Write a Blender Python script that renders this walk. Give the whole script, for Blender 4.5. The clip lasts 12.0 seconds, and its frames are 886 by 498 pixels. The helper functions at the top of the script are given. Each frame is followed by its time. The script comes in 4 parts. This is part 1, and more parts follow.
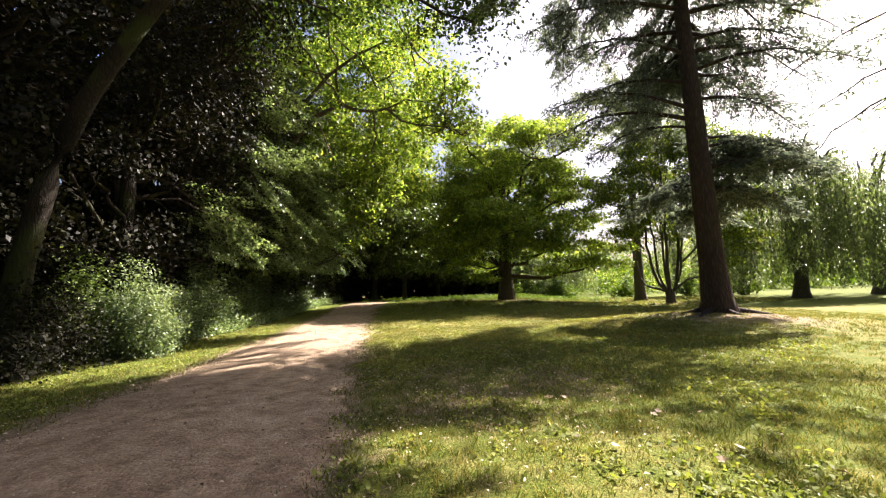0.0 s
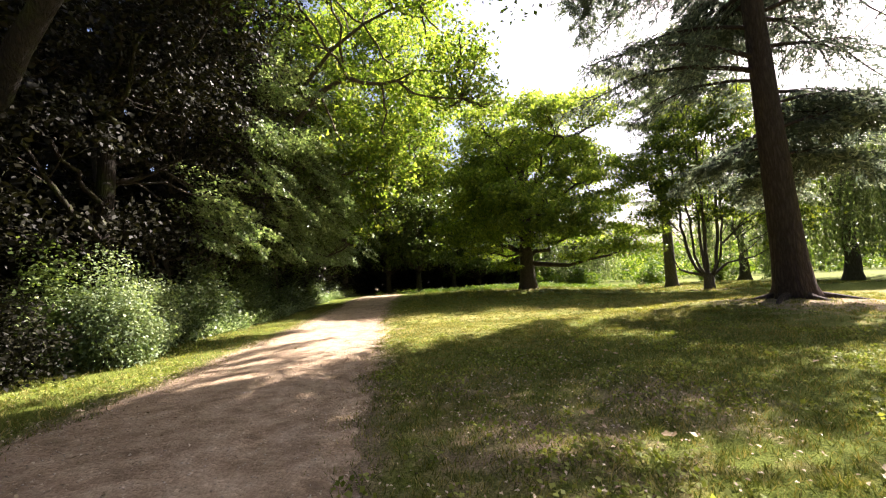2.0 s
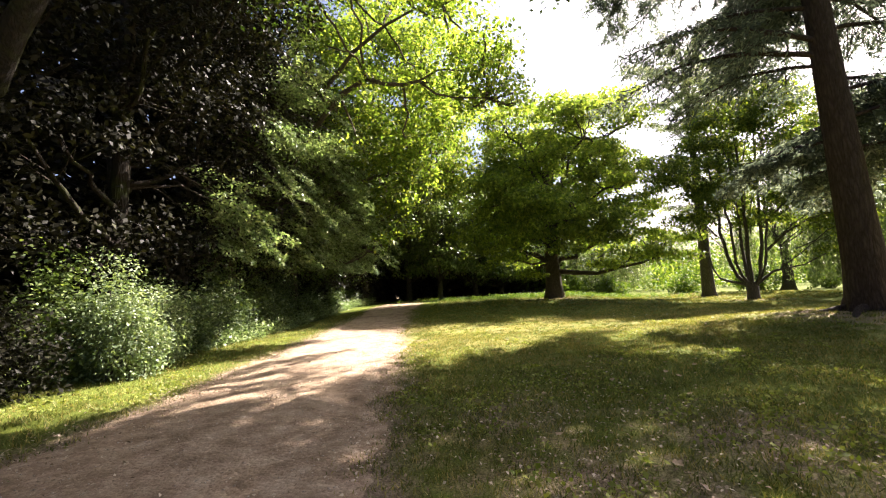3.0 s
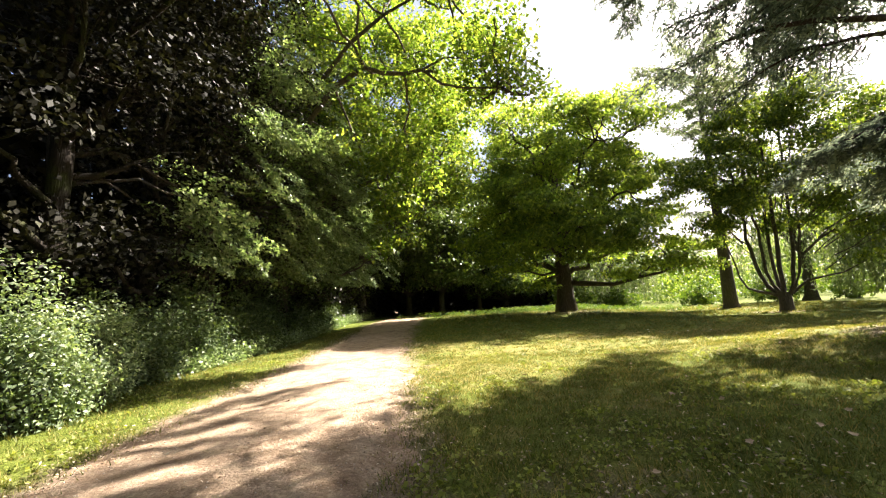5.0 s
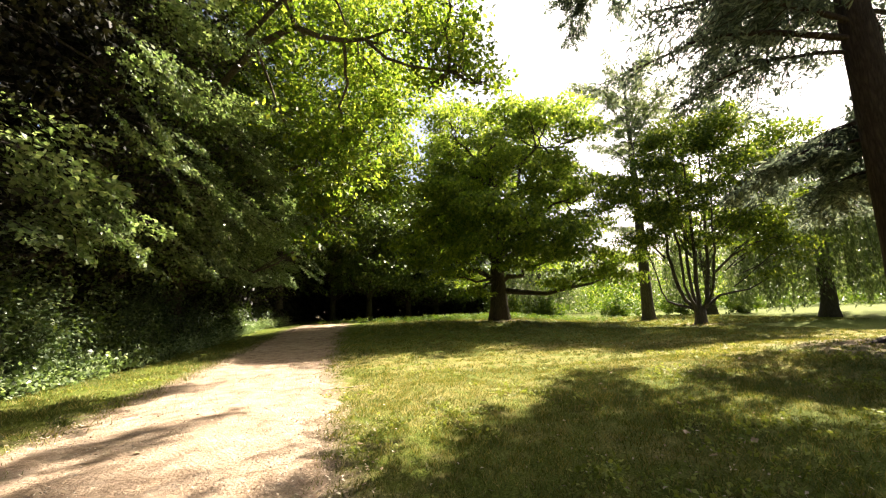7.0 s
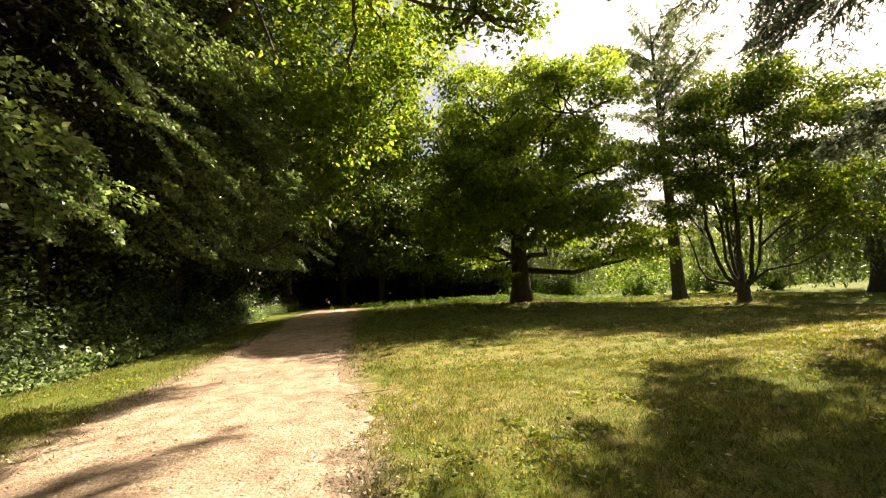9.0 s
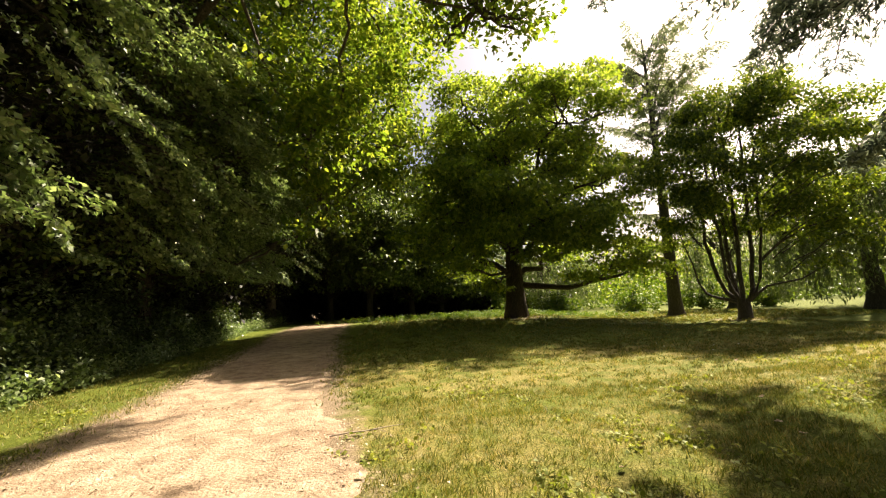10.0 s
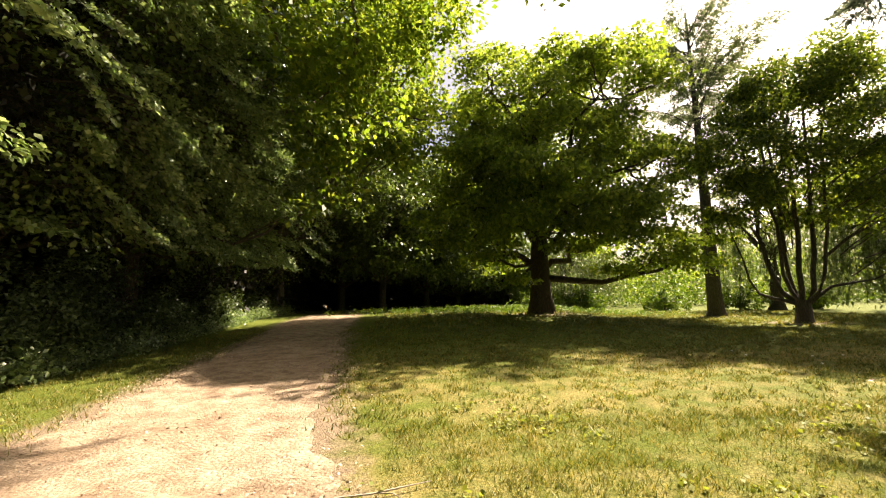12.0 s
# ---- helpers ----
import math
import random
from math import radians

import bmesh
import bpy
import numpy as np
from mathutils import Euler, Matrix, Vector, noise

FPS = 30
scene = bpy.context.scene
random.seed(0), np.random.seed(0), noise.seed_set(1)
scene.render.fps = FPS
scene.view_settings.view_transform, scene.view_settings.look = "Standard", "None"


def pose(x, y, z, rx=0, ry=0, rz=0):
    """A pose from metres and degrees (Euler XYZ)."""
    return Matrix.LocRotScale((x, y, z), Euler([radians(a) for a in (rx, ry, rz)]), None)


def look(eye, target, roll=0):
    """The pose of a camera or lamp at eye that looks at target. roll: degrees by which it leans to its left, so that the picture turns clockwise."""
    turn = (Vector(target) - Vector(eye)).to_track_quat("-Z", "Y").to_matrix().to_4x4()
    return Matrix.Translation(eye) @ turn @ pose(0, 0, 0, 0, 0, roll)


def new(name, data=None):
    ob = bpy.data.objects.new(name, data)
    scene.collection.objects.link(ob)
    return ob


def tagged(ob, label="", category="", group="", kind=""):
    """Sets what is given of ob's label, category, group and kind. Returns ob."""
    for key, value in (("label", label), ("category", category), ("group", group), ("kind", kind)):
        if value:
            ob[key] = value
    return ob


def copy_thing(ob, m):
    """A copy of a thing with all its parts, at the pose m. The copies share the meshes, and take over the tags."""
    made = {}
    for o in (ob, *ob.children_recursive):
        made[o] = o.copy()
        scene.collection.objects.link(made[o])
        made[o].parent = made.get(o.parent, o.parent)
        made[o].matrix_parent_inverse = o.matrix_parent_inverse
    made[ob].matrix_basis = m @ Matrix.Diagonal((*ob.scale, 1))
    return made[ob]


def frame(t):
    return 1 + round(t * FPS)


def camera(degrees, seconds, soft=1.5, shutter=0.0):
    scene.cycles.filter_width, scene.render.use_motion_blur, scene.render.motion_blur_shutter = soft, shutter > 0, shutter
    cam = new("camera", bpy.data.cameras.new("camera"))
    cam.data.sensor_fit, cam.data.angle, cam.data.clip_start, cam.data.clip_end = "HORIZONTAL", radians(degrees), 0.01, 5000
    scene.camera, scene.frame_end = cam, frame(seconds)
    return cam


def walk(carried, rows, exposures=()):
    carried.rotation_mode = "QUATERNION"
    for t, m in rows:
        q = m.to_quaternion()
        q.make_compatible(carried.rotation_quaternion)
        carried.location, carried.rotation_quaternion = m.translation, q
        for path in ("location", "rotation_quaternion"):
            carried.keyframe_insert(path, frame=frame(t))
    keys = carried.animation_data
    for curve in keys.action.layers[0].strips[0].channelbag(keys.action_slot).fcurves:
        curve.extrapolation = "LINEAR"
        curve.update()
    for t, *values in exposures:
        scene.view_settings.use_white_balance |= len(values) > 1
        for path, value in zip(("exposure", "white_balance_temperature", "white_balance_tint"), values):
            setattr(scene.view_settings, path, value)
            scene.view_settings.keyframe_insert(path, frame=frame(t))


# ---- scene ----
cam = camera(97.0, 12.0, 1.15)
METRES, EYE, TILT, LEAN, TURN = 11.5, 1.5, 0.0, -3.2, 0.0
ROWS = [
    (0.0, 0.0, 0.0, 0.0, 0.52, 5.96, 5.01),
    (0.5, -0.01, 0.0378, -0.001, -0.21, 3.73, 6.44),
    (1.0, -0.0177, 0.0805, -0.0006, 1.97, 6.05, 3.93),
    (1.5, -0.0292, 0.1201, -0.0017, 2.84, 7.5, 4.38),
    (2.0, -0.0373, 0.1592, -0.0013, 2.32, 4.84, 6.28),
    (2.5, -0.0437, 0.1957, -0.0019, 5.31, 6.49, 5.79),
    (4.5, -0.0915, 0.3639, 0.0023, 4.77, 5.87, 6.73),
    (5.0, -0.1029, 0.4072, 0.0031, 4.99, 8.37, 6.48),
    (5.5, -0.114, 0.4468, 0.0031, 0.3, 8.65, 7.64),
    (6.0, -0.1219, 0.4861, 0.0055, -6.59, 7.04, 7.46),
    (6.5, -0.1288, 0.5238, 0.0044, -5.75, 8.19, 4.92),
    (8.5, -0.1713, 0.6814, 0.0073, -5.74, 8.12, 6.23),
    (9.0, -0.1815, 0.7227, 0.006, -4.75, 5.8, 6.04),
    (9.5, -0.1875, 0.7634, 0.0063, -5.4, 3.57, 5.25),
    (10.0, -0.1955, 0.8073, 0.0092, -6.5, 7.75, 5.81),
    (10.5, -0.1973, 0.8474, 0.0062, -7.74, 7.48, 4.35),
    (11.0, -0.2003, 0.8918, 0.0057, -8.33, 6.76, 5.51),
    (11.5, -0.204, 0.9297, 0.0086, -7.33, 5.83, 6.5),
    (12.0, -0.207, 0.9746, 0.0064, -4.68, 6.94, 4.22),
]
walk(cam, [(t, pose(0, 0, EYE, TILT, LEAN, TURN) @ pose(METRES * x, METRES * y, METRES * z, 90 + pitch, roll, yaw)) for t, x, y, z, yaw, pitch, roll in ROWS], [(0.0, 2.36, 6050, 22), (2.7, 2.64, 6050, 22), (4.5, 2.68, 6100, 18), (6.5, 2.52, 6250, 16), (8.5, 2.02, 6850, 15), (10.5, 1.84, 7000, 15), (12.0, 2.06, 7000, 18)])

# ---- light ----
SUN_AZ, SUN_EL = 54.0, 42.0          # degrees: from straight ahead towards the right, and above the ground
world = bpy.data.worlds.new("sky")
scene.world = world
world.use_nodes = True
wn, wl = world.node_tree.nodes, world.node_tree.links
wn.clear()
w_out, w_bg, w_sky = wn.new("ShaderNodeOutputWorld"), wn.new("ShaderNodeBackground"), wn.new("ShaderNodeTexSky")
w_sky.sky_type, w_sky.sun_disc = "NISHITA", False
w_sky.sun_elevation, w_sky.sun_rotation = radians(SUN_EL), radians(SUN_AZ)
w_sky.air_density, w_sky.dust_density, w_sky.ozone_density = 1.0, 6.0, 1.0
w_bg.inputs["Strength"].default_value = 0.040
wl.new(w_sky.outputs["Color"], w_bg.inputs["Color"])
wl.new(w_bg.outputs["Background"], w_out.inputs["Surface"])
sun_data = bpy.data.lights.new("sun", "SUN")
sun_data.energy, sun_data.angle, sun_data.color = 5.0, radians(0.55), (1.0, 0.91, 0.74)
sun = new("sun", sun_data)
sun_way = Vector((math.sin(radians(SUN_AZ)) * math.cos(radians(SUN_EL)), math.cos(radians(SUN_AZ)) * math.cos(radians(SUN_EL)), math.sin(radians(SUN_EL))))
sun.matrix_world = look(sun_way * 60, (0, 0, 0))

rng = np.random.default_rng(7)


# ---- materials ----
def nodes_of(name):
    m = bpy.data.materials.new(name)
    m.use_nodes = True
    n, l = m.node_tree.nodes, m.node_tree.links
    n.clear()
    return m, n, l, n.new("ShaderNodeOutputMaterial")


def ramp(n, l, fac, stops):
    r = n.new("ShaderNodeValToRGB")
    while len(r.color_ramp.elements) < len(stops):
        r.color_ramp.elements.new(0.5)
    for e, (p, c) in zip(r.color_ramp.elements, stops):
        e.position, e.color = p, (*c, 1)
    l.new(fac, r.inputs["Fac"])
    return r.outputs["Color"]


def noise_tex(n, l, vec, scale, detail=4.0, rough=0.55):
    t = n.new("ShaderNodeTexNoise")
    t.inputs["Scale"].default_value, t.inputs["Detail"].default_value, t.inputs["Roughness"].default_value = scale, detail, rough
    l.new(vec, t.inputs["Vector"])
    return t.outputs["Fac"]


def mixed(n, l, fac, a, b, mode="MIX"):
    m = n.new("ShaderNodeMix")
    m.data_type, m.blend_type = "RGBA", mode
    for sock, v in ((m.inputs[0], fac), (m.inputs[6], a), (m.inputs[7], b)):
        if isinstance(v, (int, float)):
            sock.default_value = v
        elif isinstance(v, tuple):
            sock.default_value = (*v, 1)
        else:
            l.new(v, sock)
    return m.outputs[2]


def leaf_material(name, stops, through_tint, share=0.42, rough=0.42, gloss=0.5):
    """Thin leaves: varied from leaf to leaf, glossy above, light coming through."""
    m, n, l, out = nodes_of(name)
    geo = n.new("ShaderNodeNewGeometry")
    col = ramp(n, l, geo.outputs["Random Per Island"], stops)
    big = noise_tex(n, l, geo.outputs["Position"], 0.45, 2.0)
    col = mixed(n, l, 1.0, col, ramp(n, l, big, [(0.3, (0.72, 0.76, 0.7)), (0.7, (1.2, 1.16, 1.05))]), "MULTIPLY")
    b = n.new("ShaderNodeBsdfPrincipled")
    l.new(col, b.inputs["Base Color"])
    b.inputs["Roughness"].default_value = rough
    b.inputs["Specular IOR Level"].default_value = gloss
    t = n.new("ShaderNodeBsdfTranslucent")
    l.new(mixed(n, l, 1.0, col, through_tint, "MULTIPLY"), t.inputs["Color"])
    mx = n.new("ShaderNodeMixShader")
    mx.inputs["Fac"].default_value = share
    l.new(b.outputs[0], mx.inputs[1])
    l.new(t.outputs[0], mx.inputs[2])
    l.new(mx.outputs[0], out.inputs["Surface"])
    return m


def bark_material(name, dark, light, moss=None, scale=1.0):
    m, n, l, out = nodes_of(name)
    geo = n.new("ShaderNodeNewGeometry")
    mp = n.new("ShaderNodeMapping")
    mp.inputs["Scale"].default_value = (9 * scale, 9 * scale, 1.7 * scale)
    l.new(geo.outputs["Position"], mp.inputs["Vector"])
    v = n.new("ShaderNodeTexVoronoi")
    v.feature = "DISTANCE_TO_EDGE"
    v.inputs["Scale"].default_value = 1.6
    warp = noise_tex(n, l, mp.outputs["Vector"], 1.2, 3.0)
    add = n.new("ShaderNodeVectorMath")
    l.new(mp.outputs["Vector"], add.inputs[0])
    l.new(warp, add.inputs[1])
    l.new(add.outputs[0], v.inputs["Vector"])
    fine = noise_tex(n, l, mp.outputs["Vector"], 5.0, 6.0, 0.65)
    mul = n.new("ShaderNodeMath")
    mul.operation = "MULTIPLY_ADD"
    l.new(v.outputs["Distance"], mul.inputs[0])
    mul.inputs[1].default_value = 1.1
    l.new(fine, mul.inputs[2])
    col = ramp(n, l, mul.outputs[0], [(0.3, dark), (0.95, light)])
    if moss:
        patch = noise_tex(n, l, geo.outputs["Position"], 1.4, 5.0, 0.6)
        col = mixed(n, l, ramp(n, l, patch, [(0.5, (0, 0, 0)), (0.62, (1, 1, 1))]), col, moss)
    b = n.new("ShaderNodeBsdfPrincipled")
    l.new(col, b.inputs["Base Color"])
    b.inputs["Roughness"].default_value = 0.9
    b.inputs["Specular IOR Level"].default_value = 0.2
    bump = n.new("ShaderNodeBump")
    bump.inputs["Strength"].default_value, bump.inputs["Distance"].default_value = 0.8, 0.04
    l.new(mul.outputs[0], bump.inputs["Height"])
    l.new(bump.outputs[0], b.inputs["Normal"])
    l.new(b.outputs[0], out.inputs["Surface"])
    return m


def ground_material():
    """Short lawn: green and straw-dry patches, a little bare soil."""
    m, n, l, out = nodes_of("lawn_soil")
    geo = n.new("ShaderNodeNewGeometry")
    pos = geo.outputs["Position"]
    fine = noise_tex(n, l, pos, 38.0, 6.0, 0.7)
    mid = noise_tex(n, l, pos, 2.6, 5.0, 0.6)
    big = noise_tex(n, l, pos, 0.28, 4.0, 0.55)
    green = ramp(n, l, fine, [(0.32, (0.034, 0.048, 0.008)), (0.52, (0.105, 0.130, 0.021)), (0.72, (0.21, 0.215, 0.05))])
    straw = ramp(n, l, fine, [(0.32, (0.09, 0.075, 0.025)), (0.52, (0.25, 0.205, 0.07)), (0.72, (0.40, 0.335, 0.14))])
    sum_ = n.new("ShaderNodeMath")
    sum_.operation = "ADD"
    l.new(mid, sum_.inputs[0])
    l.new(big, sum_.inputs[1])
    half = n.new("ShaderNodeMath")
    half.operation = "MULTIPLY"
    half.inputs[1].default_value = 0.5
    l.new(sum_.outputs[0], half.inputs[0])
    # low values: greener lawn, and the spot deepened for the cedar's shade
    dry = n.new("ShaderNodeAttribute")
    dry.attribute_name = "dry"
    dsum = n.new("ShaderNodeMath")
    dsum.operation = "MULTIPLY"
    l.new(half.outputs[0], dsum.inputs[0])
    l.new(dry.outputs["Fac"], dsum.inputs[1])
    col = mixed(n, l, ramp(n, l, dsum.outputs[0], [(0.46, (0, 0, 0)), (0.62, (0.8, 0.8, 0.8))]), green, straw)
    worn = n.new("ShaderNodeAttribute")
    worn.attribute_name = "bare"
    wsum = n.new("ShaderNodeMath")
    wsum.operation = "MULTIPLY_ADD"
    l.new(mid, wsum.inputs[0])
    wsum.inputs[1].default_value = 0.9
    l.new(worn.outputs["Fac"], wsum.inputs[2])
    soil = ramp(n, l, fine, [(0.3, (0.09, 0.064, 0.040)), (0.5, (0.22, 0.166, 0.110)), (0.7, (0.38, 0.305, 0.215))])
    col = mixed(n, l, ramp(n, l, wsum.outputs[0], [(0.62, (0, 0, 0)), (1.05, (1, 1, 1))]), col, soil)
    b = n.new("ShaderNodeBsdfPrincipled")
    l.new(col, b.inputs["Base Color"])
    b.inputs["Roughness"].default_value = 0.9
    b.inputs["Specular IOR Level"].default_value = 0.05
    bump = n.new("ShaderNodeBump")
    bump.inputs["Strength"].default_value, bump.inputs["Distance"].default_value = 0.9, 0.03
    l.new(fine, bump.inputs["Height"])
    l.new(bump.outputs[0], b.inputs["Normal"])
    l.new(b.outputs[0], out.inputs["Surface"])
    return m


def gravel_material(name, tones, stone=26.0):
    m, n, l, out = nodes_of(name)
    geo = n.new("ShaderNodeNewGeometry")
    pos = geo.outputs["Position"]
    v = n.new("ShaderNodeTexVoronoi")
    v.inputs["Scale"].default_value = stone
    l.new(pos, v.inputs["Vector"])
    fine = noise_tex(n, l, pos, 60.0, 6.0, 0.7)
    mid = noise_tex(n, l, pos, 3.0, 6.0, 0.65)
    big = noise_tex(n, l, pos, 0.5, 3.0)
    base = ramp(n, l, mid, [(0.3, tones[0]), (0.5, tones[1]), (0.7, tones[2])])
    cell = n.new("ShaderNodeSeparateColor")
    l.new(v.outputs["Color"], cell.inputs[0])
    col = mixed(n, l, 1.0, base, ramp(n, l, cell.outputs[0], [(0.0, (0.82, 0.81, 0.80)), (0.8, (1.0, 1.0, 1.0)), (1.0, (1.25, 1.25, 1.25))]), "MULTIPLY")
    col = mixed(n, l, 1.0, col, ramp(n, l, fine, [(0.3, (0.75, 0.73, 0.7)), (0.7, (1.18, 1.18, 1.18))]), "MULTIPLY")
    col = mixed(n, l, 1.0, col, ramp(n, l, big, [(0.3, (0.8, 0.76, 0.72)), (0.7, (1.12, 1.1, 1.08))]), "MULTIPLY")
    b = n.new("ShaderNodeBsdfPrincipled")
    l.new(col, b.inputs["Base Color"])
    b.inputs["Roughness"].default_value = 0.9
    b.inputs["Specular IOR Level"].default_value = 0.2
    hgt = n.new("ShaderNodeMath")
    hgt.operation = "SUBTRACT"
    l.new(fine, hgt.inputs[0])
    l.new(v.outputs["Distance"], hgt.inputs[1])
    bump = n.new("ShaderNodeBump")
    bump.inputs["Strength"].default_value, bump.inputs["Distance"].default_value = 0.7, 0.02
    l.new(hgt.outputs[0], bump.inputs["Height"])
    l.new(bump.outputs[0], b.inputs["Normal"])
    l.new(b.outputs[0], out.inputs["Surface"])
    return m


def island_material(name, stops, rough=0.8):
    m, n, l, out = nodes_of(name)
    geo = n.new("ShaderNodeNewGeometry")
    col = ramp(n, l, geo.outputs["Random Per Island"], stops)
    grain = noise_tex(n, l, geo.outputs["Position"], 90.0, 3.0)
    col = mixed(n, l, 1.0, col, ramp(n, l, grain, [(0.3, (0.75, 0.75, 0.75)), (0.7, (1.2, 1.2, 1.2))]), "MULTIPLY")
    b = n.new("ShaderNodeBsdfPrincipled")
    l.new(col, b.inputs["Base Color"])
    b.inputs["Roughness"].default_value = rough
    l.new(b.outputs[0], out.inputs["Surface"])
    return m


LAWN = ground_material()
GRAVEL = gravel_material("gravel_path", [(0.20, 0.142, 0.092), (0.37, 0.28, 0.198), (0.49, 0.395, 0.295)])
STONE = island_material("pebbles", [(0, (0.26, 0.20, 0.15)), (0.5, (0.38, 0.31, 0.24)), (1, (0.55, 0.48, 0.40))])
LITTER = island_material("leaf_litter", [(0, (0.20, 0.135, 0.08)), (0.4, (0.36, 0.27, 0.17)), (1, (0.60, 0.50, 0.37))])
DRY_LEAF = island_material("dry_leaf", [(0, (0.28, 0.18, 0.09)), (1, (0.40, 0.29, 0.17))], 0.6)
PETAL = island_material("white_petals", [(0, (0.78, 0.78, 0.74)), (1, (0.85, 0.85, 0.82))])
GRASS = leaf_material("grass_blades", [(0, (0.060, 0.085, 0.012)), (0.45, (0.135, 0.158, 0.026)), (0.68, (0.23, 0.215, 0.055)), (1, (0.40, 0.32, 0.13))], (1.2, 1.2, 0.7), 0.35, 0.5, 0.3)
CLOVER = leaf_material("clover_leaves", [(0, (0.14, 0.18, 0.035)), (1, (0.30, 0.32, 0.10))], (1.5, 1.5, 0.6), 0.42, 0.6, 0.2)
OAK_LEAF = leaf_material("oak_leaves", [(0, (0.074, 0.114, 0.028)), (0.6, (0.146, 0.192, 0.045)), (1, (0.27, 0.305, 0.08))], (2.3, 2.35, 0.8), 0.55, 0.5, 0.3)
LIME_LEAF = leaf_material("lime_leaves", [(0, (0.055, 0.095, 0.016)), (0.6, (0.105, 0.155, 0.026)), (1, (0.235, 0.265, 0.065))], (2.3, 2.25, 0.9), 0.57, 0.5, 0.35)
DARK_LEAF = leaf_material("dark_glossy_leaves", [(0, (0.062, 0.096, 0.033)), (0.7, (0.130, 0.174, 0.060)), (1, (0.25, 0.29, 0.12))], (1.5, 1.65, 0.6), 0.28, 0.45, 0.3)
# leaf tone with some of the shade under the trees mixed in
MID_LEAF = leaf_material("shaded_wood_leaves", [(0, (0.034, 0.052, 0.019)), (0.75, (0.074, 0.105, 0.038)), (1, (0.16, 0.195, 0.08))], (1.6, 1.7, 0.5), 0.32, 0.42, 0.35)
# near-black copy of the leaf tone, with the wood's shade painted in
SHADE_DARK_LEAF = leaf_material("shade_darkened_leaves", [(0, (0.010, 0.010, 0.007)), (0.8, (0.019, 0.018, 0.012)), (1, (0.045, 0.046, 0.027))], (1.4, 1.4, 0.6), 0.15, 0.5, 0.12)
OVER_LEAF = leaf_material("overhanging_leaves", [(0, (0.022, 0.042, 0.011)), (0.7, (0.050, 0.080, 0.020)), (1, (0.10, 0.13, 0.035))], (1.8, 1.95, 0.6), 0.4, 0.42, 0.4)
CAND_LEAF = leaf_material("layered_tree_leaves", [(0, (0.040, 0.066, 0.018)), (0.7, (0.088, 0.125, 0.032)), (1, (0.19, 0.22, 0.05))], (2.4, 2.35, 0.65), 0.48, 0.5, 0.25)
# glossy leaves, base colour raised in place of sunlight that misses the sprays
LIT_SPRAY_LEAF = leaf_material("glossy_sun_brightened_leaves", [(0, (0.11, 0.16, 0.075)), (0.6, (0.23, 0.29, 0.145)), (1, (0.42, 0.47, 0.29))], (1.5, 1.65, 0.85), 0.38, 0.34, 0.6)
EDGE_LEAF = leaf_material("grey_green_shrub_leaves", [(0, (0.045, 0.07, 0.032)), (0.65, (0.10, 0.14, 0.065)), (1, (0.24, 0.29, 0.16))], (1.4, 1.5, 0.6), 0.33, 0.45, 0.4)
# pale leaves, made lighter still to paint in the sun patch on them
SUNLIT_SHRUB_LEAF = leaf_material("sun_paled_shrub_leaves", [(0, (0.13, 0.18, 0.11)), (0.6, (0.25, 0.31, 0.19)), (1, (0.42, 0.48, 0.32))], (1.4, 1.5, 0.6), 0.35, 0.42, 0.4)
NEEDLE = leaf_material("cedar_needles", [(0, (0.050, 0.066, 0.060)), (0.6, (0.105, 0.126, 0.112)), (1, (0.25, 0.275, 0.225))], (1.5, 1.55, 1.15), 0.42, 0.6, 0.15)
PINE = leaf_material("pine_needles", [(0, (0.085, 0.11, 0.065)), (1, (0.23, 0.26, 0.165))], (1.6, 1.65, 1.0), 0.45, 0.5, 0.3)
WILLOW_LEAF = leaf_material("willow_leaves", [(0, (0.07, 0.10, 0.04)), (0.6, (0.12, 0.16, 0.06)), (1, (0.24, 0.28, 0.155))], (1.55, 1.6, 0.9), 0.42)
BRIGHT_LEAF = leaf_material("far_bright_leaves", [(0, (0.050, 0.09, 0.018)), (0.6, (0.085, 0.135, 0.028)), (1, (0.15, 0.185, 0.035))], (1.6, 1.7, 0.42), 0.42, 0.55, 0.25)
BARK_OAK = bark_material("oak_bark", (0.035, 0.027, 0.02), (0.13, 0.105, 0.08))
BARK_CEDAR = bark_material("cedar_bark", (0.022, 0.015, 0.013), (0.075, 0.052, 0.044), None, 0.8)
# bark tone lowered to hold the near wood's shade; the moss is its own
BARK_MOSS_SHADE = bark_material("mossy_bark_shade_dark", (0.010, 0.008, 0.006), (0.032, 0.025, 0.018), (0.036, 0.043, 0.011))
BARK_GREY = bark_material("grey_bark", (0.03, 0.026, 0.022), (0.11, 0.095, 0.08))


# ---- mesh helpers ----
def mesh_of(name, verts, faces, material, smooth=False):
    """verts: N x 3; faces: M x 3 or M x 4 indices."""
    verts, faces = np.asarray(verts, np.float32), np.asarray(faces, np.int32)
    me = bpy.data.meshes.new(name)
    k = faces.shape[1]
    me.vertices.add(len(verts))
    me.vertices.foreach_set("co", verts.ravel())
    me.loops.add(faces.size)
    me.loops.foreach_set("vertex_index", faces.ravel())
    me.polygons.add(len(faces))
    me.polygons.foreach_set("loop_start", np.arange(0, faces.size, k, dtype=np.int32))
    me.polygons.foreach_set("loop_total", np.full(len(faces), k, np.int32))
    if smooth:
        me.polygons.foreach_set("use_smooth", np.ones(len(faces), bool))
    me.update(calc_edges=True)
    me.materials.append(material)
    return me


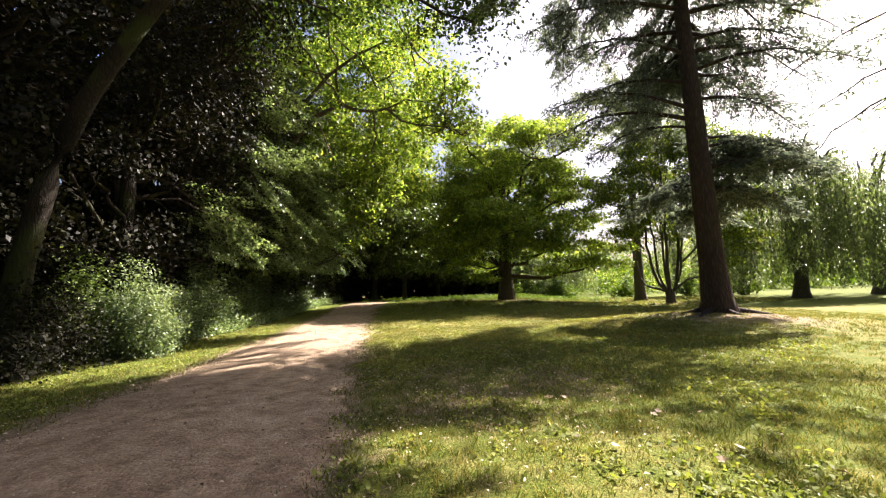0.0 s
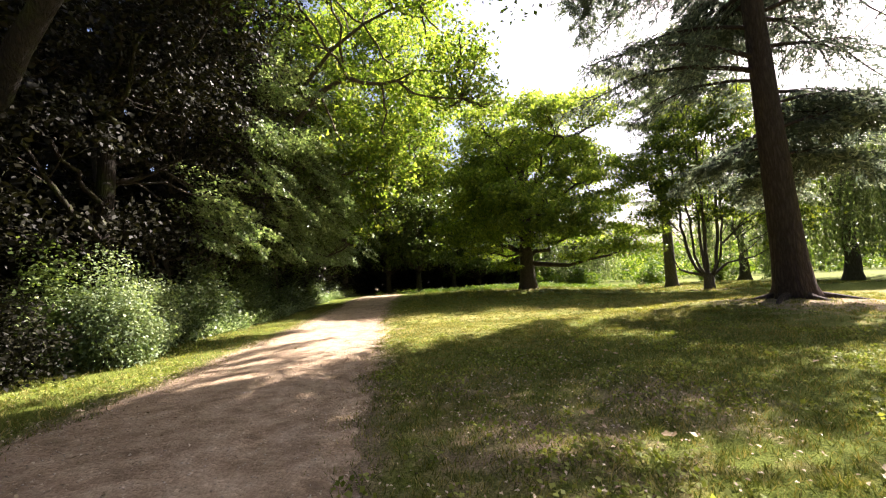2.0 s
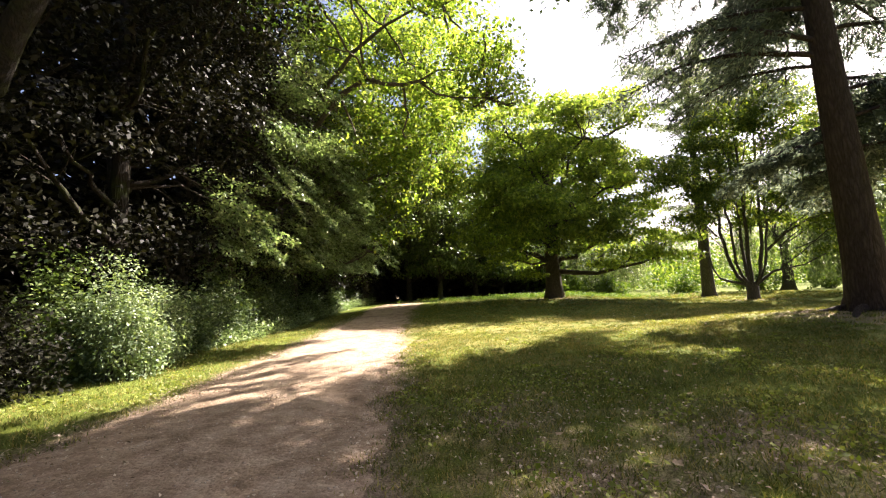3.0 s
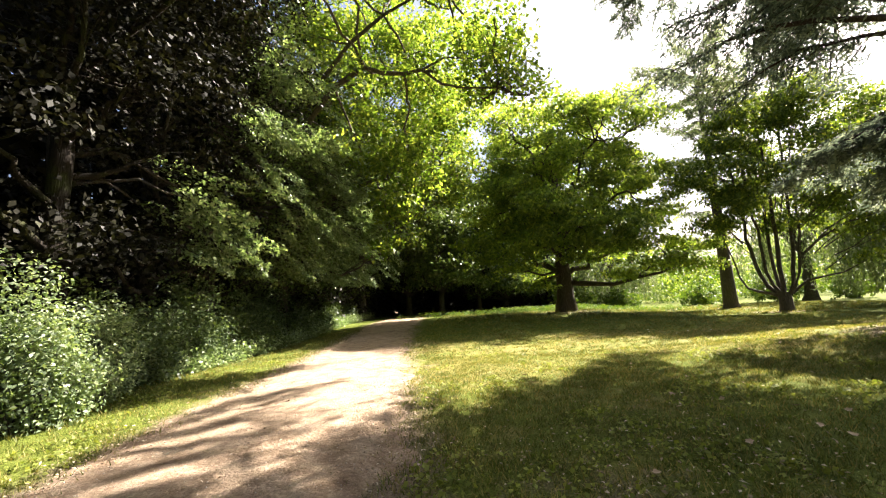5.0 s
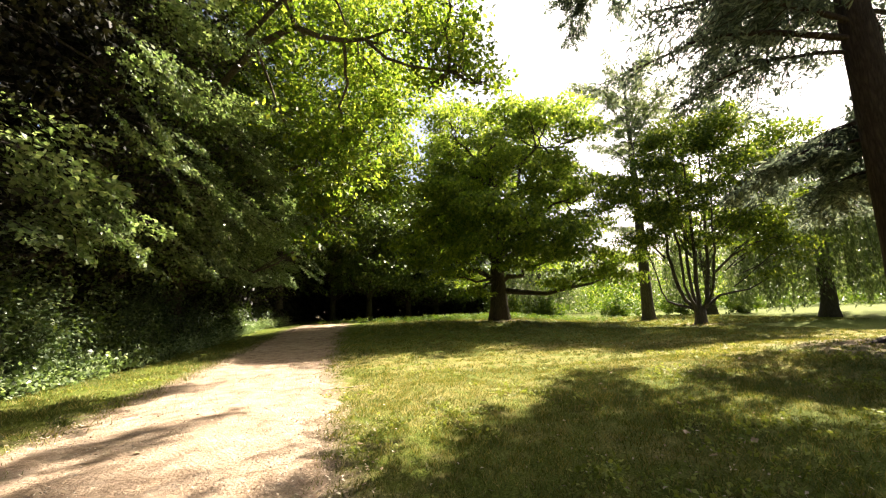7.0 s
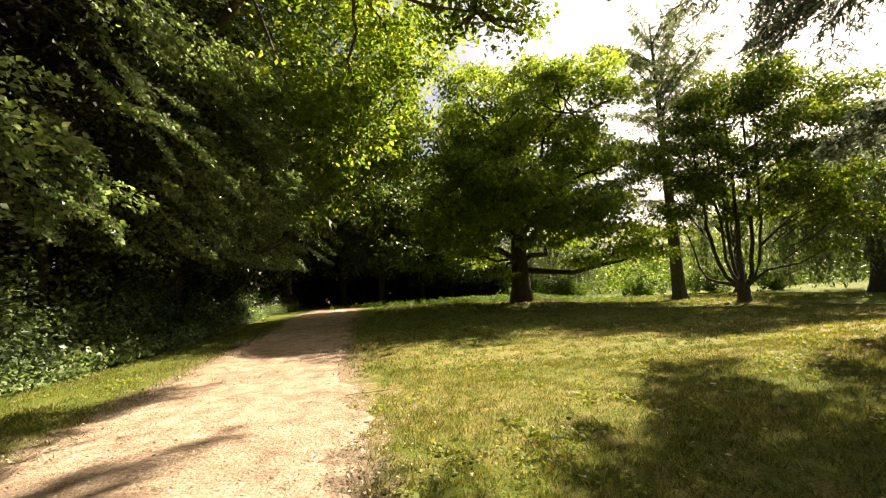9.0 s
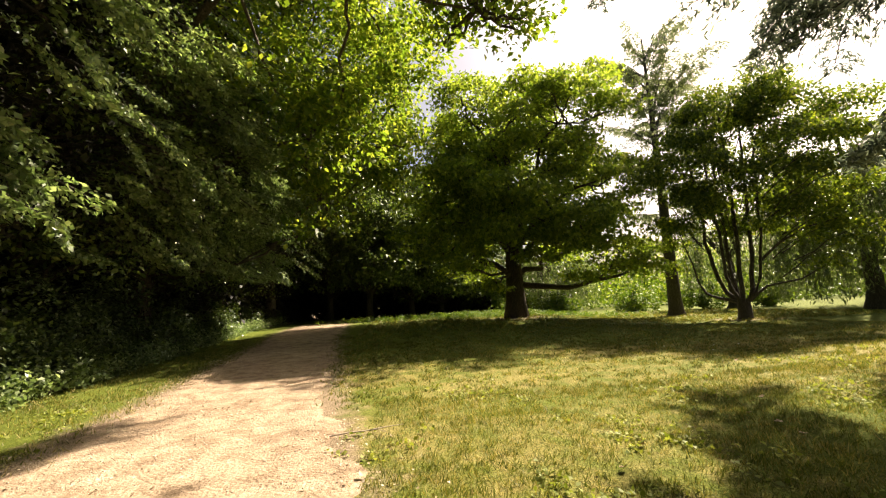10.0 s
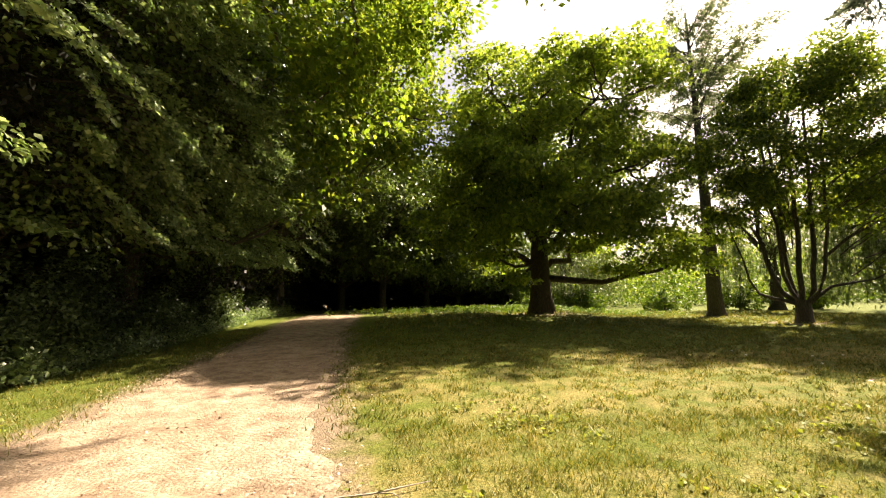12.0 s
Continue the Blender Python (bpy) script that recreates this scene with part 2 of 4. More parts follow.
def part(name, geo, material, parent, label="", smooth=False):
    """One mesh object under a thing; geo is (verts, faces) in the thing's own space."""
    ob = new(name, mesh_of(name, geo[0], geo[1], material, smooth))
    ob.parent = parent
    if label:
        tagged(ob, label)
    return ob


def thing(name, at, label, category, group="", kind=""):
    ob = new(name)
    ob.empty_display_size = 0.3
    ob.location = at
    return tagged(ob, label, category, group, kind)


def join(geos):
    vs, fs, k = [], [], 0
    for v, f in geos:
        vs.append(v)
        fs.append(np.asarray(f) + k)
        k += len(v)
    return np.concatenate(vs), np.concatenate(fs)


def unit(a):
    return a / np.maximum(np.linalg.norm(a, axis=-1, keepdims=True), 1e-9)


def tube(pts, radii, sides=6, flare=None):
    """A tapered, closed-ended tube along pts."""
    pts, radii = np.asarray(pts, float), np.asarray(radii, float)
    tan = unit(np.gradient(pts, axis=0))
    ref = np.where(np.abs(tan[:, 2:3]) > 0.9, np.array([[1.0, 0, 0]]), np.array([[0, 0, 1.0]]))
    a = unit(np.cross(tan, ref))
    b = np.cross(tan, a)
    ang = np.linspace(0, 2 * np.pi, sides, endpoint=False)
    r = radii[:, None] * np.ones(sides)
    if flare is not None:
        r = r * flare(ang[None, :], np.linspace(0, 1, len(pts))[:, None])
    v = pts[:, None] + r[..., None] * (np.cos(ang)[None, :, None] * a[:, None] + np.sin(ang)[None, :, None] * b[:, None])
    v = v.reshape(-1, 3)
    i, j = np.meshgrid(np.arange(len(pts) - 1), np.arange(sides), indexing="ij")
    k = (j + 1) % sides
    f = np.stack([i * sides + j, i * sides + k, (i + 1) * sides + k, (i + 1) * sides + j], -1).reshape(-1, 4)
    return v, f


def curve_pts(p0, p1, n=8, bow=(0, 0, 0), wob=0.0):
    """Points from p0 to p1, bowed by bow at the middle and wandering by wob."""
    t = np.linspace(0, 1, n)[:, None]
    p = np.asarray(p0, float) * (1 - t) + np.asarray(p1, float) * t + 4 * t * (1 - t) * np.asarray(bow, float)
    w = rng.normal(0, wob, (n, 3)) * np.sin(np.pi * t)
    return p + w


def leaf_geo(p, nrm, axis, length, width, fold=0.12):
    """Rhombic, slightly folded leaves at points p."""
    nrm = unit(nrm)
    axis = unit(axis - nrm * np.sum(axis * nrm, -1, keepdims=True))
    side = np.cross(nrm, axis)
    ln, wd = np.broadcast_to(length, len(p))[:, None], np.broadcast_to(width, len(p))[:, None]
    v = np.stack([p - axis * ln * 0.5, p + side * wd * 0.5 + nrm * wd * fold - axis * ln * 0.06, p + axis * ln * 0.5 - nrm * ln * 0.08, p - side * wd * 0.5 + nrm * wd * fold - axis * ln * 0.06], 1)
    return v.reshape(-1, 3), np.arange(4 * len(p)).reshape(-1, 4)


def clump_leaves(centres, per, radius, size, flat=0.6, up=0.8, out_from=None, droop=0.3, aspect=0.62):
    """Leaves gathered in clumps round the centres."""
    c = np.repeat(centres, per, axis=0)
    r = np.repeat(np.broadcast_to(radius, len(centres)), per)[:, None]
    g = rng.normal(0, 1, c.shape)
    g = g / np.maximum(1, np.linalg.norm(g, axis=1, keepdims=True) / 1.7)
    p = c + g * r * np.array([1, 1, flat])
    nrm = rng.normal(0, 0.75, c.shape) + np.array([0, 0, up])
    if out_from is not None:
        nrm = nrm + 0.5 * unit(p - out_from)
    axis = rng.normal(0, 1, c.shape) + unit(g) * 0.8 + np.array([0, 0, -droop])
    s = size * rng.uniform(0.65, 1.3, len(p))
    return leaf_geo(p, nrm, axis, s, s * aspect)


def in_lobes(lobes, per, shell=0.5):
    """Clump centres, more of them near the outside of each lobe."""
    res, own = [], []
    for i, (x, y, z, rx, ry, rz) in enumerate(lobes):
        k = max(3, int(per * (rx * ry * rz) ** (2 / 3) / 3.0))
        d = unit(rng.normal(0, 1, (k, 3)))
        d[:, 2] = np.where(d[:, 2] < -0.5, -d[:, 2] * 0.5, d[:, 2])
        q = rng.uniform(shell, 1.0, (k, 1))
        res.append(np.array([x, y, z]) + d * q * np.array([rx, ry, rz]))
        own.append(np.full(k, i))
    return np.concatenate(res), np.concatenate(own)


def gz(x, y):
    """Height of the ground: nearly level, rising a little far ahead and round the cedar."""
    x, y = np.asarray(x, float), np.asarray(y, float)
    s = np.clip((y - 18) / 17, 0, 1)
    s = s * s * (3 - 2 * s)
    w = np.clip((14 - x) / 8, 0, 1)
    w = w * w * (3 - 2 * w)
    mound = 0.42 * np.exp(-((x - CEDAR[0]) ** 2 + (y - CEDAR[1]) ** 2) / (2 * 2.6 ** 2))
    wave = 0.03 * np.sin(0.7 * x + 0.3 * y) * np.sin(0.5 * y - 0.4 * x + 1.0)
    return 0.5 * s * w + mound + wave


CEDAR = (9.35, 13.75)


# ---- ground and path ----
def spaced(lo, hi, step, far, count):
    mid = np.arange(lo, hi + step / 2, step)
    outer = np.geomspace(step * 2, far, count)
    return np.concatenate([lo - outer[::-1], mid, hi + outer])


def grid_geo(xs, ys, zs):
    nx, ny = len(xs), len(ys)
    xx, yy = np.meshgrid(xs, ys, indexing="ij")
    v = np.stack([xx, yy, zs(xx, yy)], -1).reshape(-1, 3)
    i, j = np.meshgrid(np.arange(nx - 1), np.arange(ny - 1), indexing="ij")
    f = np.stack([i * ny + j, (i + 1) * ny + j, (i + 1) * ny + j + 1, i * ny + j + 1], -1).reshape(-1, 4)
    return v, f


def lumps(x, y):
    return 0.012 * np.sin(5.1 * x + 2.3 * np.sin(1.7 * y)) * np.sin(4.3 * y + 1.9 * np.sin(2.1 * x))


v, f = grid_geo(spaced(-13, 24, 0.26, 1500, 26), spaced(-4, 42, 0.26, 1500, 26), lambda x, y: gz(x, y) + lumps(x, y))
ground = tagged(new("ground", mesh_of("ground", v, f, LAWN, True)), "mown park lawn, green with straw-dry patches", "lawn", kind="structure")


def path_mid(y):
    return np.interp(y, [-40, 0, 3, 6, 10, 14, 18, 23, 30, 36, 42, 50, 60], [-1.0, -2.5, -2.95, -3.35, -3.95, -4.65, -5.3, -6.0, -6.7, -7.2, -7.3, -6.0, -3.0])


def path_half(y):
    return np.interp(y, [-40, 3, 10, 18, 30, 40, 60], [2.1, 2.05, 1.8, 1.65, 1.6, 1.55, 1.5])


gx, gy = v[:, 0].astype(float), v[:, 1].astype(float)
beside = np.abs(gx - path_mid(gy)) - path_half(gy) * 0.9
bare = np.exp(-np.maximum(0, beside) / 0.42) * 0.75 * (np.abs(gy) < 70)
for cx, cy, cr, cs in ((CEDAR[0] + 0.4, CEDAR[1] - 0.3, 1.7, 0.85), (5.1, 33.3, 1.6, 0.6), (16.0, 28.4, 1.3, 0.6), (17.2, 35.2, 1.2, 0.6), (0.2, 5.6, 0.9, 0.5), (-0.4, 7.4, 0.8, 0.4), (1.9, 6.6, 0.9, 0.5)):
    bare = np.maximum(bare, cs * np.exp(-((gx - cx) ** 2 + (gy - cy) ** 2) / (2 * cr * cr)))
bare = np.maximum(bare, 0.8 * np.clip((-8.4 - 0.06 * gy - gx) / 0.8, 0, 1) * (gy > -20))
# straw thinned round (3.5, 8.5) to green and darken the cedar's shade there
dryness_and_shade = 1.10 - 0.56 * np.clip((gy - 20) / 6, 0, 1) - 0.24 * np.exp(-((gx - 3.5) ** 2 + (gy - 8.5) ** 2) / 24) - 0.22 * (gx < path_mid(gy)) - 0.10 * np.clip((6 - gy) / 4, 0, 1)
ground.data.attributes.new("dry", "FLOAT", "POINT").data.foreach_set("value", dryness_and_shade.astype(np.float32))
ground.data.attributes.new("bare", "FLOAT", "POINT").data.foreach_set("value", bare.astype(np.float32))

py = np.arange(-30, 60, 0.2)
u = np.linspace(-1.25, 1.25, 31)
uu, yy = np.meshgrid(u, py, indexing="ij")
ragged = 0.11 * np.sin(2.3 * yy + 2 * np.sin(0.9 * yy) + uu) + 0.08 * np.sin(6.1 * yy + 3 * np.sin(1.7 * yy)) + 0.10 * np.sin(0.7 * yy + 2 * uu)
xx = path_mid(yy) + uu * path_half(yy)
edge = np.clip((np.abs(uu) + ragged / path_half(yy) - 0.72) / 0.5, 0, 1)
ruts = -0.018 * (np.exp(-((np.abs(uu) - 0.5) / 0.17) ** 2))
zz = gz(xx, yy) + 0.036 + ruts - 0.085 * edge + 0.006 * np.sin(9 * xx) * np.sin(8 * yy)
ny = len(py)
i, j = np.meshgrid(np.arange(len(u) - 1), np.arange(ny - 1), indexing="ij")
pf = np.stack([i * ny + j, (i + 1) * ny + j, (i + 1) * ny + j + 1, i * ny + j + 1], -1).reshape(-1, 4)
path = tagged(new("path", mesh_of("path", np.stack([xx, yy, zz], -1).reshape(-1, 3), pf, GRAVEL, True)), "pinkish brown gravel path with worn edges", "path", kind="structure")


# ---- trees ----
def trunk_geo(pts, radii, sides=14, root=0.45, ribs=5):
    """A trunk with root flare and slightly fluted sides."""
    ph = rng.uniform(0, 6.28)
    return tube(pts, radii, sides, lambda a, t: 1 + root * np.exp(-t * len(pts) / 0.9) * (0.75 + 0.5 * np.cos(ribs * a + ph)) + 0.05 * np.cos(3 * a + ph + 4 * t))


def broadleaf(name, base, top, r0, lobes, mats, label, per=16, leaves=34, leaf=0.15, clump=0.45, fork=0.35, category="tree", flat=0.6, droop=0.3, up=0.8, shell=0.5, lean=(0, 0, 0), limb_r=0.42, sides=14, root=0.45, boughs=()):
    """A tree: trunk to the given height, a limb to every lobe of its crown, twigs to the clumps, and leaves. Lobes are given in world places."""
    bx, by = base
    bz = float(gz(bx, by))
    ob = thing(name, (bx, by, bz), label, category)
    lobes = np.asarray(lobes, float) - np.array([bx, by, bz, 0, 0, 0])
    tp = curve_pts((0, 0, -0.15), (lean[0], lean[1], top), 12, (lean[0] * -0.2, lean[1] * -0.2, 0), r0 * 0.12)
    tr = r0 * np.linspace(1, 0.35, 12)
    part("trunk", trunk_geo(tp, tr, sides, root), mats[0], ob, smooth=True)
    centres, own = in_lobes(lobes, per, shell)
    twigs = []
    for k, lb in enumerate(lobes):
        h = np.clip((lb[2] - np.hypot(lb[0], lb[1]) * 0.55) / top, fork, 0.97)
        q = h * 11
        a = int(q)
        start = tp[a] + (tp[min(a + 1, 11)] - tp[a]) * (q - a)
        rr = max(0.05, tr[a] * limb_r)
        if len(boughs):
            near = np.asarray(boughs, float) - np.array([bx, by, bz])
            gap = np.linalg.norm(near - lb[:3], axis=1)
            if gap.min() < np.linalg.norm(start - lb[:3]) - 1.0:
                start, rr = near[gap.argmin()], 0.055
        lp = curve_pts(start, lb[:3], 9, (0, 0, -0.05 * np.linalg.norm(lb[:3] - start)), 0.035 * np.linalg.norm(lb[:3] - start))
        part("limb", tube(lp, np.linspace(rr, 0.035, 9), 7), mats[0], ob, smooth=True)
        mine = centres[own == k]
        for c in mine[:: max(1, len(mine) // 4)]:
            s = lp[rng.integers(5, 9)]
            twigs.append(tube(curve_pts(s, c, 5, (0, 0, 0.06), 0.05), np.linspace(0.02, 0.006, 5), 3))
    if twigs:
        tagged(part("twigs", join(twigs), mats[0], ob), kind="stuff")
    n = len(centres)
    rad = clump * rng.uniform(0.7, 1.35, n)
    part("crown", clump_leaves(centres, leaves, rad, leaf, flat, up, np.array([0, 0, top * 0.6]), droop), mats[1], ob)
    return ob


def lobes_round(centre, radii, count, size, low=-0.9, seed=1):
    """Lobes spread over a rounded crown."""
    g = np.random.default_rng(seed)
    res = []
    gold = np.pi * (3 - 5 ** 0.5)
    for k in range(count):
        z = 1 - (1 - low) * (k + 0.5) / count
        r = (1 - z * z) ** 0.5
        a = k * gold + g.uniform(-0.35, 0.35)
        q = g.uniform(0.6, 0.86)
        s = size * g.uniform(0.75, 1.3)
        res.append((centre[0] + radii[0] * q * r * np.cos(a), centre[1] + radii[1] * q * r * np.sin(a), centre[2] + radii[2] * q * z, s * 1.15, s * 1.15, s * 0.75))
    return res


# the broad oak
OAK = (5.1, 33.3)


def oak_crown(centre, radii, count, size, seed):
    """Lobes over a broad-shouldered crown, with the lower third open."""
    g = np.random.default_rng(seed)
    res = []
    for k in range(count):
        z = 1 - 1.76 * (k + 0.5) / count
        r = (1 - abs(z) ** 2.2) ** (1 / 2.2)
        a = k * np.pi * (3 - 5 ** 0.5) + g.uniform(-0.4, 0.4)
        q = g.uniform(0.66, 0.94) if k % 3 else g.uniform(0.35, 0.6)
        w = size * g.uniform(0.7, 1.35)
        res.append((centre[0] + radii[0] * q * r * np.cos(a), centre[1] + radii[1] * q * r * np.sin(a), centre[2] + radii[2] * q * z, w * 1.2, w * 1.15, w * 0.62))
    return res


def oak_boughs(base, centre, radii, count, seed):
    """Crooked boughs that leave the trunk at several heights and reach most of the way out."""
    g = np.random.default_rng(seed)
    res = []
    for k in range(count):
        a = k * 2.4 + g.uniform(-0.3, 0.3)
        z0 = 2.7 + 5.4 * k / count + g.uniform(-0.3, 0.3)
        rise = -0.55 + 1.45 * k / count + g.uniform(-0.12, 0.12)
        t = np.linspace(0, 1, 9)
        out = 0.72 * (1 - 0.5 * max(0.0, rise) ** 2) * t
        p = np.stack([base[0] + (centre[0] + radii[0] * out[-1] * np.cos(a) - base[0]) * t, base[1] + (centre[1] + radii[1] * out[-1] * np.sin(a) - base[1]) * t, z0 + (centre[2] + radii[2] * 0.8 * rise - z0) * t ** 0.8], -1)
        res.append(p + g.normal(0, 0.28, p.shape) * np.minimum(1, 3 * t)[:, None])
    return res


OAK_C, OAK_R = (5.9, 32.9, 9.0), (7.3, 6.8, 7.9)
oak_lobes = oak_crown(OAK_C, OAK_R, 96, 1.4, 3)
oak_lobes += [(9.6, 29.6, 3.3, 2.3, 1.7, 0.6), (11.6, 31.0, 3.0, 2.3, 1.7, 0.6), (12.9, 31.6, 4.4, 2.0, 1.7, 0.6), (8.4, 30.6, 2.6, 1.5, 1.3, 0.45), (1.6, 30.8, 3.4, 1.5, 1.3, 0.6), (2.0, 32.0, 4.4, 1.7, 1.5, 0.8), (4.4, 28.4, 4.7, 1.6, 1.3, 0.8), (6.4, 28.0, 4.3, 1.6, 1.3, 0.7), (0.0, 30.2, 3.9, 1.6, 1.4, 0.7), (5.4, 29.6, 3.7, 1.3, 1.1, 0.5), (8.0, 30.0, 4.6, 1.7, 1.5, 0.8), (0.4, 32.4, 6.6, 1.6, 1.5, 0.9), (2.6, 29.0, 4.8, 1.9, 1.6, 0.7), (-0.9, 31.2, 5.2, 2.1, 1.8, 0.8), (7.2, 27.4, 5.6, 1.9, 1.6, 0.7), (4.0, 29.2, 6.6, 1.8, 1.5, 0.7), (3.2, 31.6, 2.4, 1.0, 0.9, 0.5)]
boughs = oak_boughs(OAK, OAK_C, OAK_R, 15, 5)
boughs.append(np.array([(5.4, 33.2, 2.5), (6.6, 32.2, 2.3), (7.8, 31.4, 2.15), (9.2, 30.8, 2.5), (10.6, 30.8, 2.7), (11.8, 31.0, 3.1)]))
oak = broadleaf("oak_tree", OAK, 11.5, 0.60, oak_lobes, (BARK_OAK, OAK_LEAF), "broad old oak with a dark trunk and green crown", per=27, leaves=52, leaf=0.235, clump=0.45, up=0.3, fork=0.27, limb_r=0.22, shell=0.55, flat=0.42, boughs=np.concatenate([b[2:] for b in boughs]))
for b in boughs:
    part("bough", tube(b - np.array([*OAK, float(gz(*OAK))]), np.linspace(0.20, 0.05, len(b)), 8), BARK_OAK, oak, smooth=True)

# the many-stemmed tree
def candelabra(base):
    bx, by = base
    bz = float(gz(bx, by))
    ob = thing("multi_stemmed_tree", (bx, by, bz), "dark multi-stemmed tree with upswept candelabra stems", "tree")
    ob.scale = (0.78, 0.78, 0.92)
    part("trunk", trunk_geo(curve_pts((0, 0, -0.15), (0, 0, 1.15), 6), np.linspace(0.42, 0.38, 6), 14, 0.35), BARK_GREY, ob, smooth=True)
    along, deep = np.array([0.79, -0.61, 0]), np.array([0.61, 0.79, 0])

    def stem(u, w, top, r):
        z = np.linspace(0.75, top, 14)
        k = (1 - np.exp(-(z - 0.75) / 0.9)) * (1 + 0.055 * np.maximum(0, z - 2.5))
        p = k[:, None] * (u * along + w * deep) + np.array([0, 0, 1.0]) * z[:, None] + rng.normal(0, 0.06, (14, 3)) * np.array([1, 1, 0])
        part("stem", tube(p, np.linspace(r, 0.05, 14), 9), BARK_GREY, ob, smooth=True)

    for u, w, top, r in ((-1.45, 0.2, 11.0, 0.15), (-0.85, -0.6, 12.0, 0.11), (-0.35, 0.8, 12.8, 0.13), (0.1, -0.4, 13.2, 0.16), (0.85, 0.3, 12.6, 0.15), (1.25, -0.7, 10.8, 0.10)):
        stem(u, w, top, r)

    def low_limb(pts, r):
        p = np.array([u * along + w * deep + np.array([0, 0, z]) for u, w, z in pts])
        part("limb", tube(p, np.linspace(r, 0.03, len(p)), 7), BARK_GREY, ob, smooth=True)

    low_limb([(-0.3, 0, 0.95), (-0.7, -0.1, 1.1), (-1.4, -0.2, 1.25), (-2.0, -0.2, 1.5), (-2.4, -0.1, 2.2), (-2.6, 0, 3.3), (-3.0, 0.1, 4.6), (-3.3, 0.2, 6.0)], 0.11)
    low_limb([(0.3, 0, 0.95), (0.8, 0.1, 1.35), (1.4, 0.1, 1.8), (2.2, 0, 1.95), (3.2, 0, 2.1), (4.4, 0.2, 2.7)], 0.11)
    low_limb([(1.2, 0.2, 3.2), (2.4, 0, 4.2), (3.8, -0.2, 4.9), (5.4, -0.4, 5.2)], 0.09)
    low_limb([(1.4, -0.6, 5.0), (3.0, -0.4, 6.4), (4.6, -0.2, 7.4), (6.2, 0.2, 8.0)], 0.08)
    low_limb([(-1.9, 0.2, 4.4), (-2.8, 0, 5.6), (-3.4, -0.2, 7.0)], 0.07)
    g = np.random.default_rng(5)
    plates = []
    for k in range(66):
        z = 4.9 + 8.6 * (k + 0.5) / 66
        wide = np.interp(z, [4.9, 6.5, 9, 11.5, 13.6], [3.6, 4.8, 5.6, 4.9, 2.6])
        a, q = k * 2.4 + g.uniform(-0.4, 0.4), wide * g.uniform(0.35, 1.0)
        s = g.uniform(1.0, 1.75)
        plates.append((1.3 + 1.22 * q * np.cos(a), 0.9 * q * np.sin(a), z, s * 1.3, s * 1.25, s * 0.55))
    plates += [(g.uniform(-3.0, 4.6), g.uniform(-4.0, -2.2), z, 1.5, 1.1, 0.7) for z in np.arange(6.4, 11.5, 0.9)]
    plates += [(4.6, 0.2, 2.9, 1.4, 1.2, 0.4), (5.6, -0.4, 3.9, 1.7, 1.4, 0.4), (6.6, 0.4, 4.8, 1.7, 1.4, 0.45), (3.6, 0.3, 4.4, 1.2, 1.1, 0.35), (7.2, 0.2, 7.4, 1.7, 1.4, 0.5), (6.8, -0.4, 9.6, 1.7, 1.4, 0.5), (-3.6, 0, 4.6, 1.1, 1.1, 0.4), (-3.5, 0.3, 3.2, 0.8, 0.8, 0.3)]
    lobes = [(*(u * along + w * deep)[:2], z, a, b, c) for u, w, z, a, b, c in plates]
    centres, own = in_lobes(lobes, 30, 0.3)
    twigs = [tube(curve_pts(np.array([c[0] * 0.45, c[1] * 0.45, max(2.0, c[2] - 1.6)]), c, 5, (0, 0, 0.1), 0.08), np.linspace(0.04, 0.008, 5), 4) for c in centres[::14]]
    tagged(part("twigs", join(twigs), BARK_GREY, ob), kind="stuff")
    part("crown", clump_leaves(centres, 44, 0.50, 0.22, 0.40, 0.5, np.array([0, 0, 5.0])), CAND_LEAF, ob)
    return ob


candelabra((16.0, 28.4))


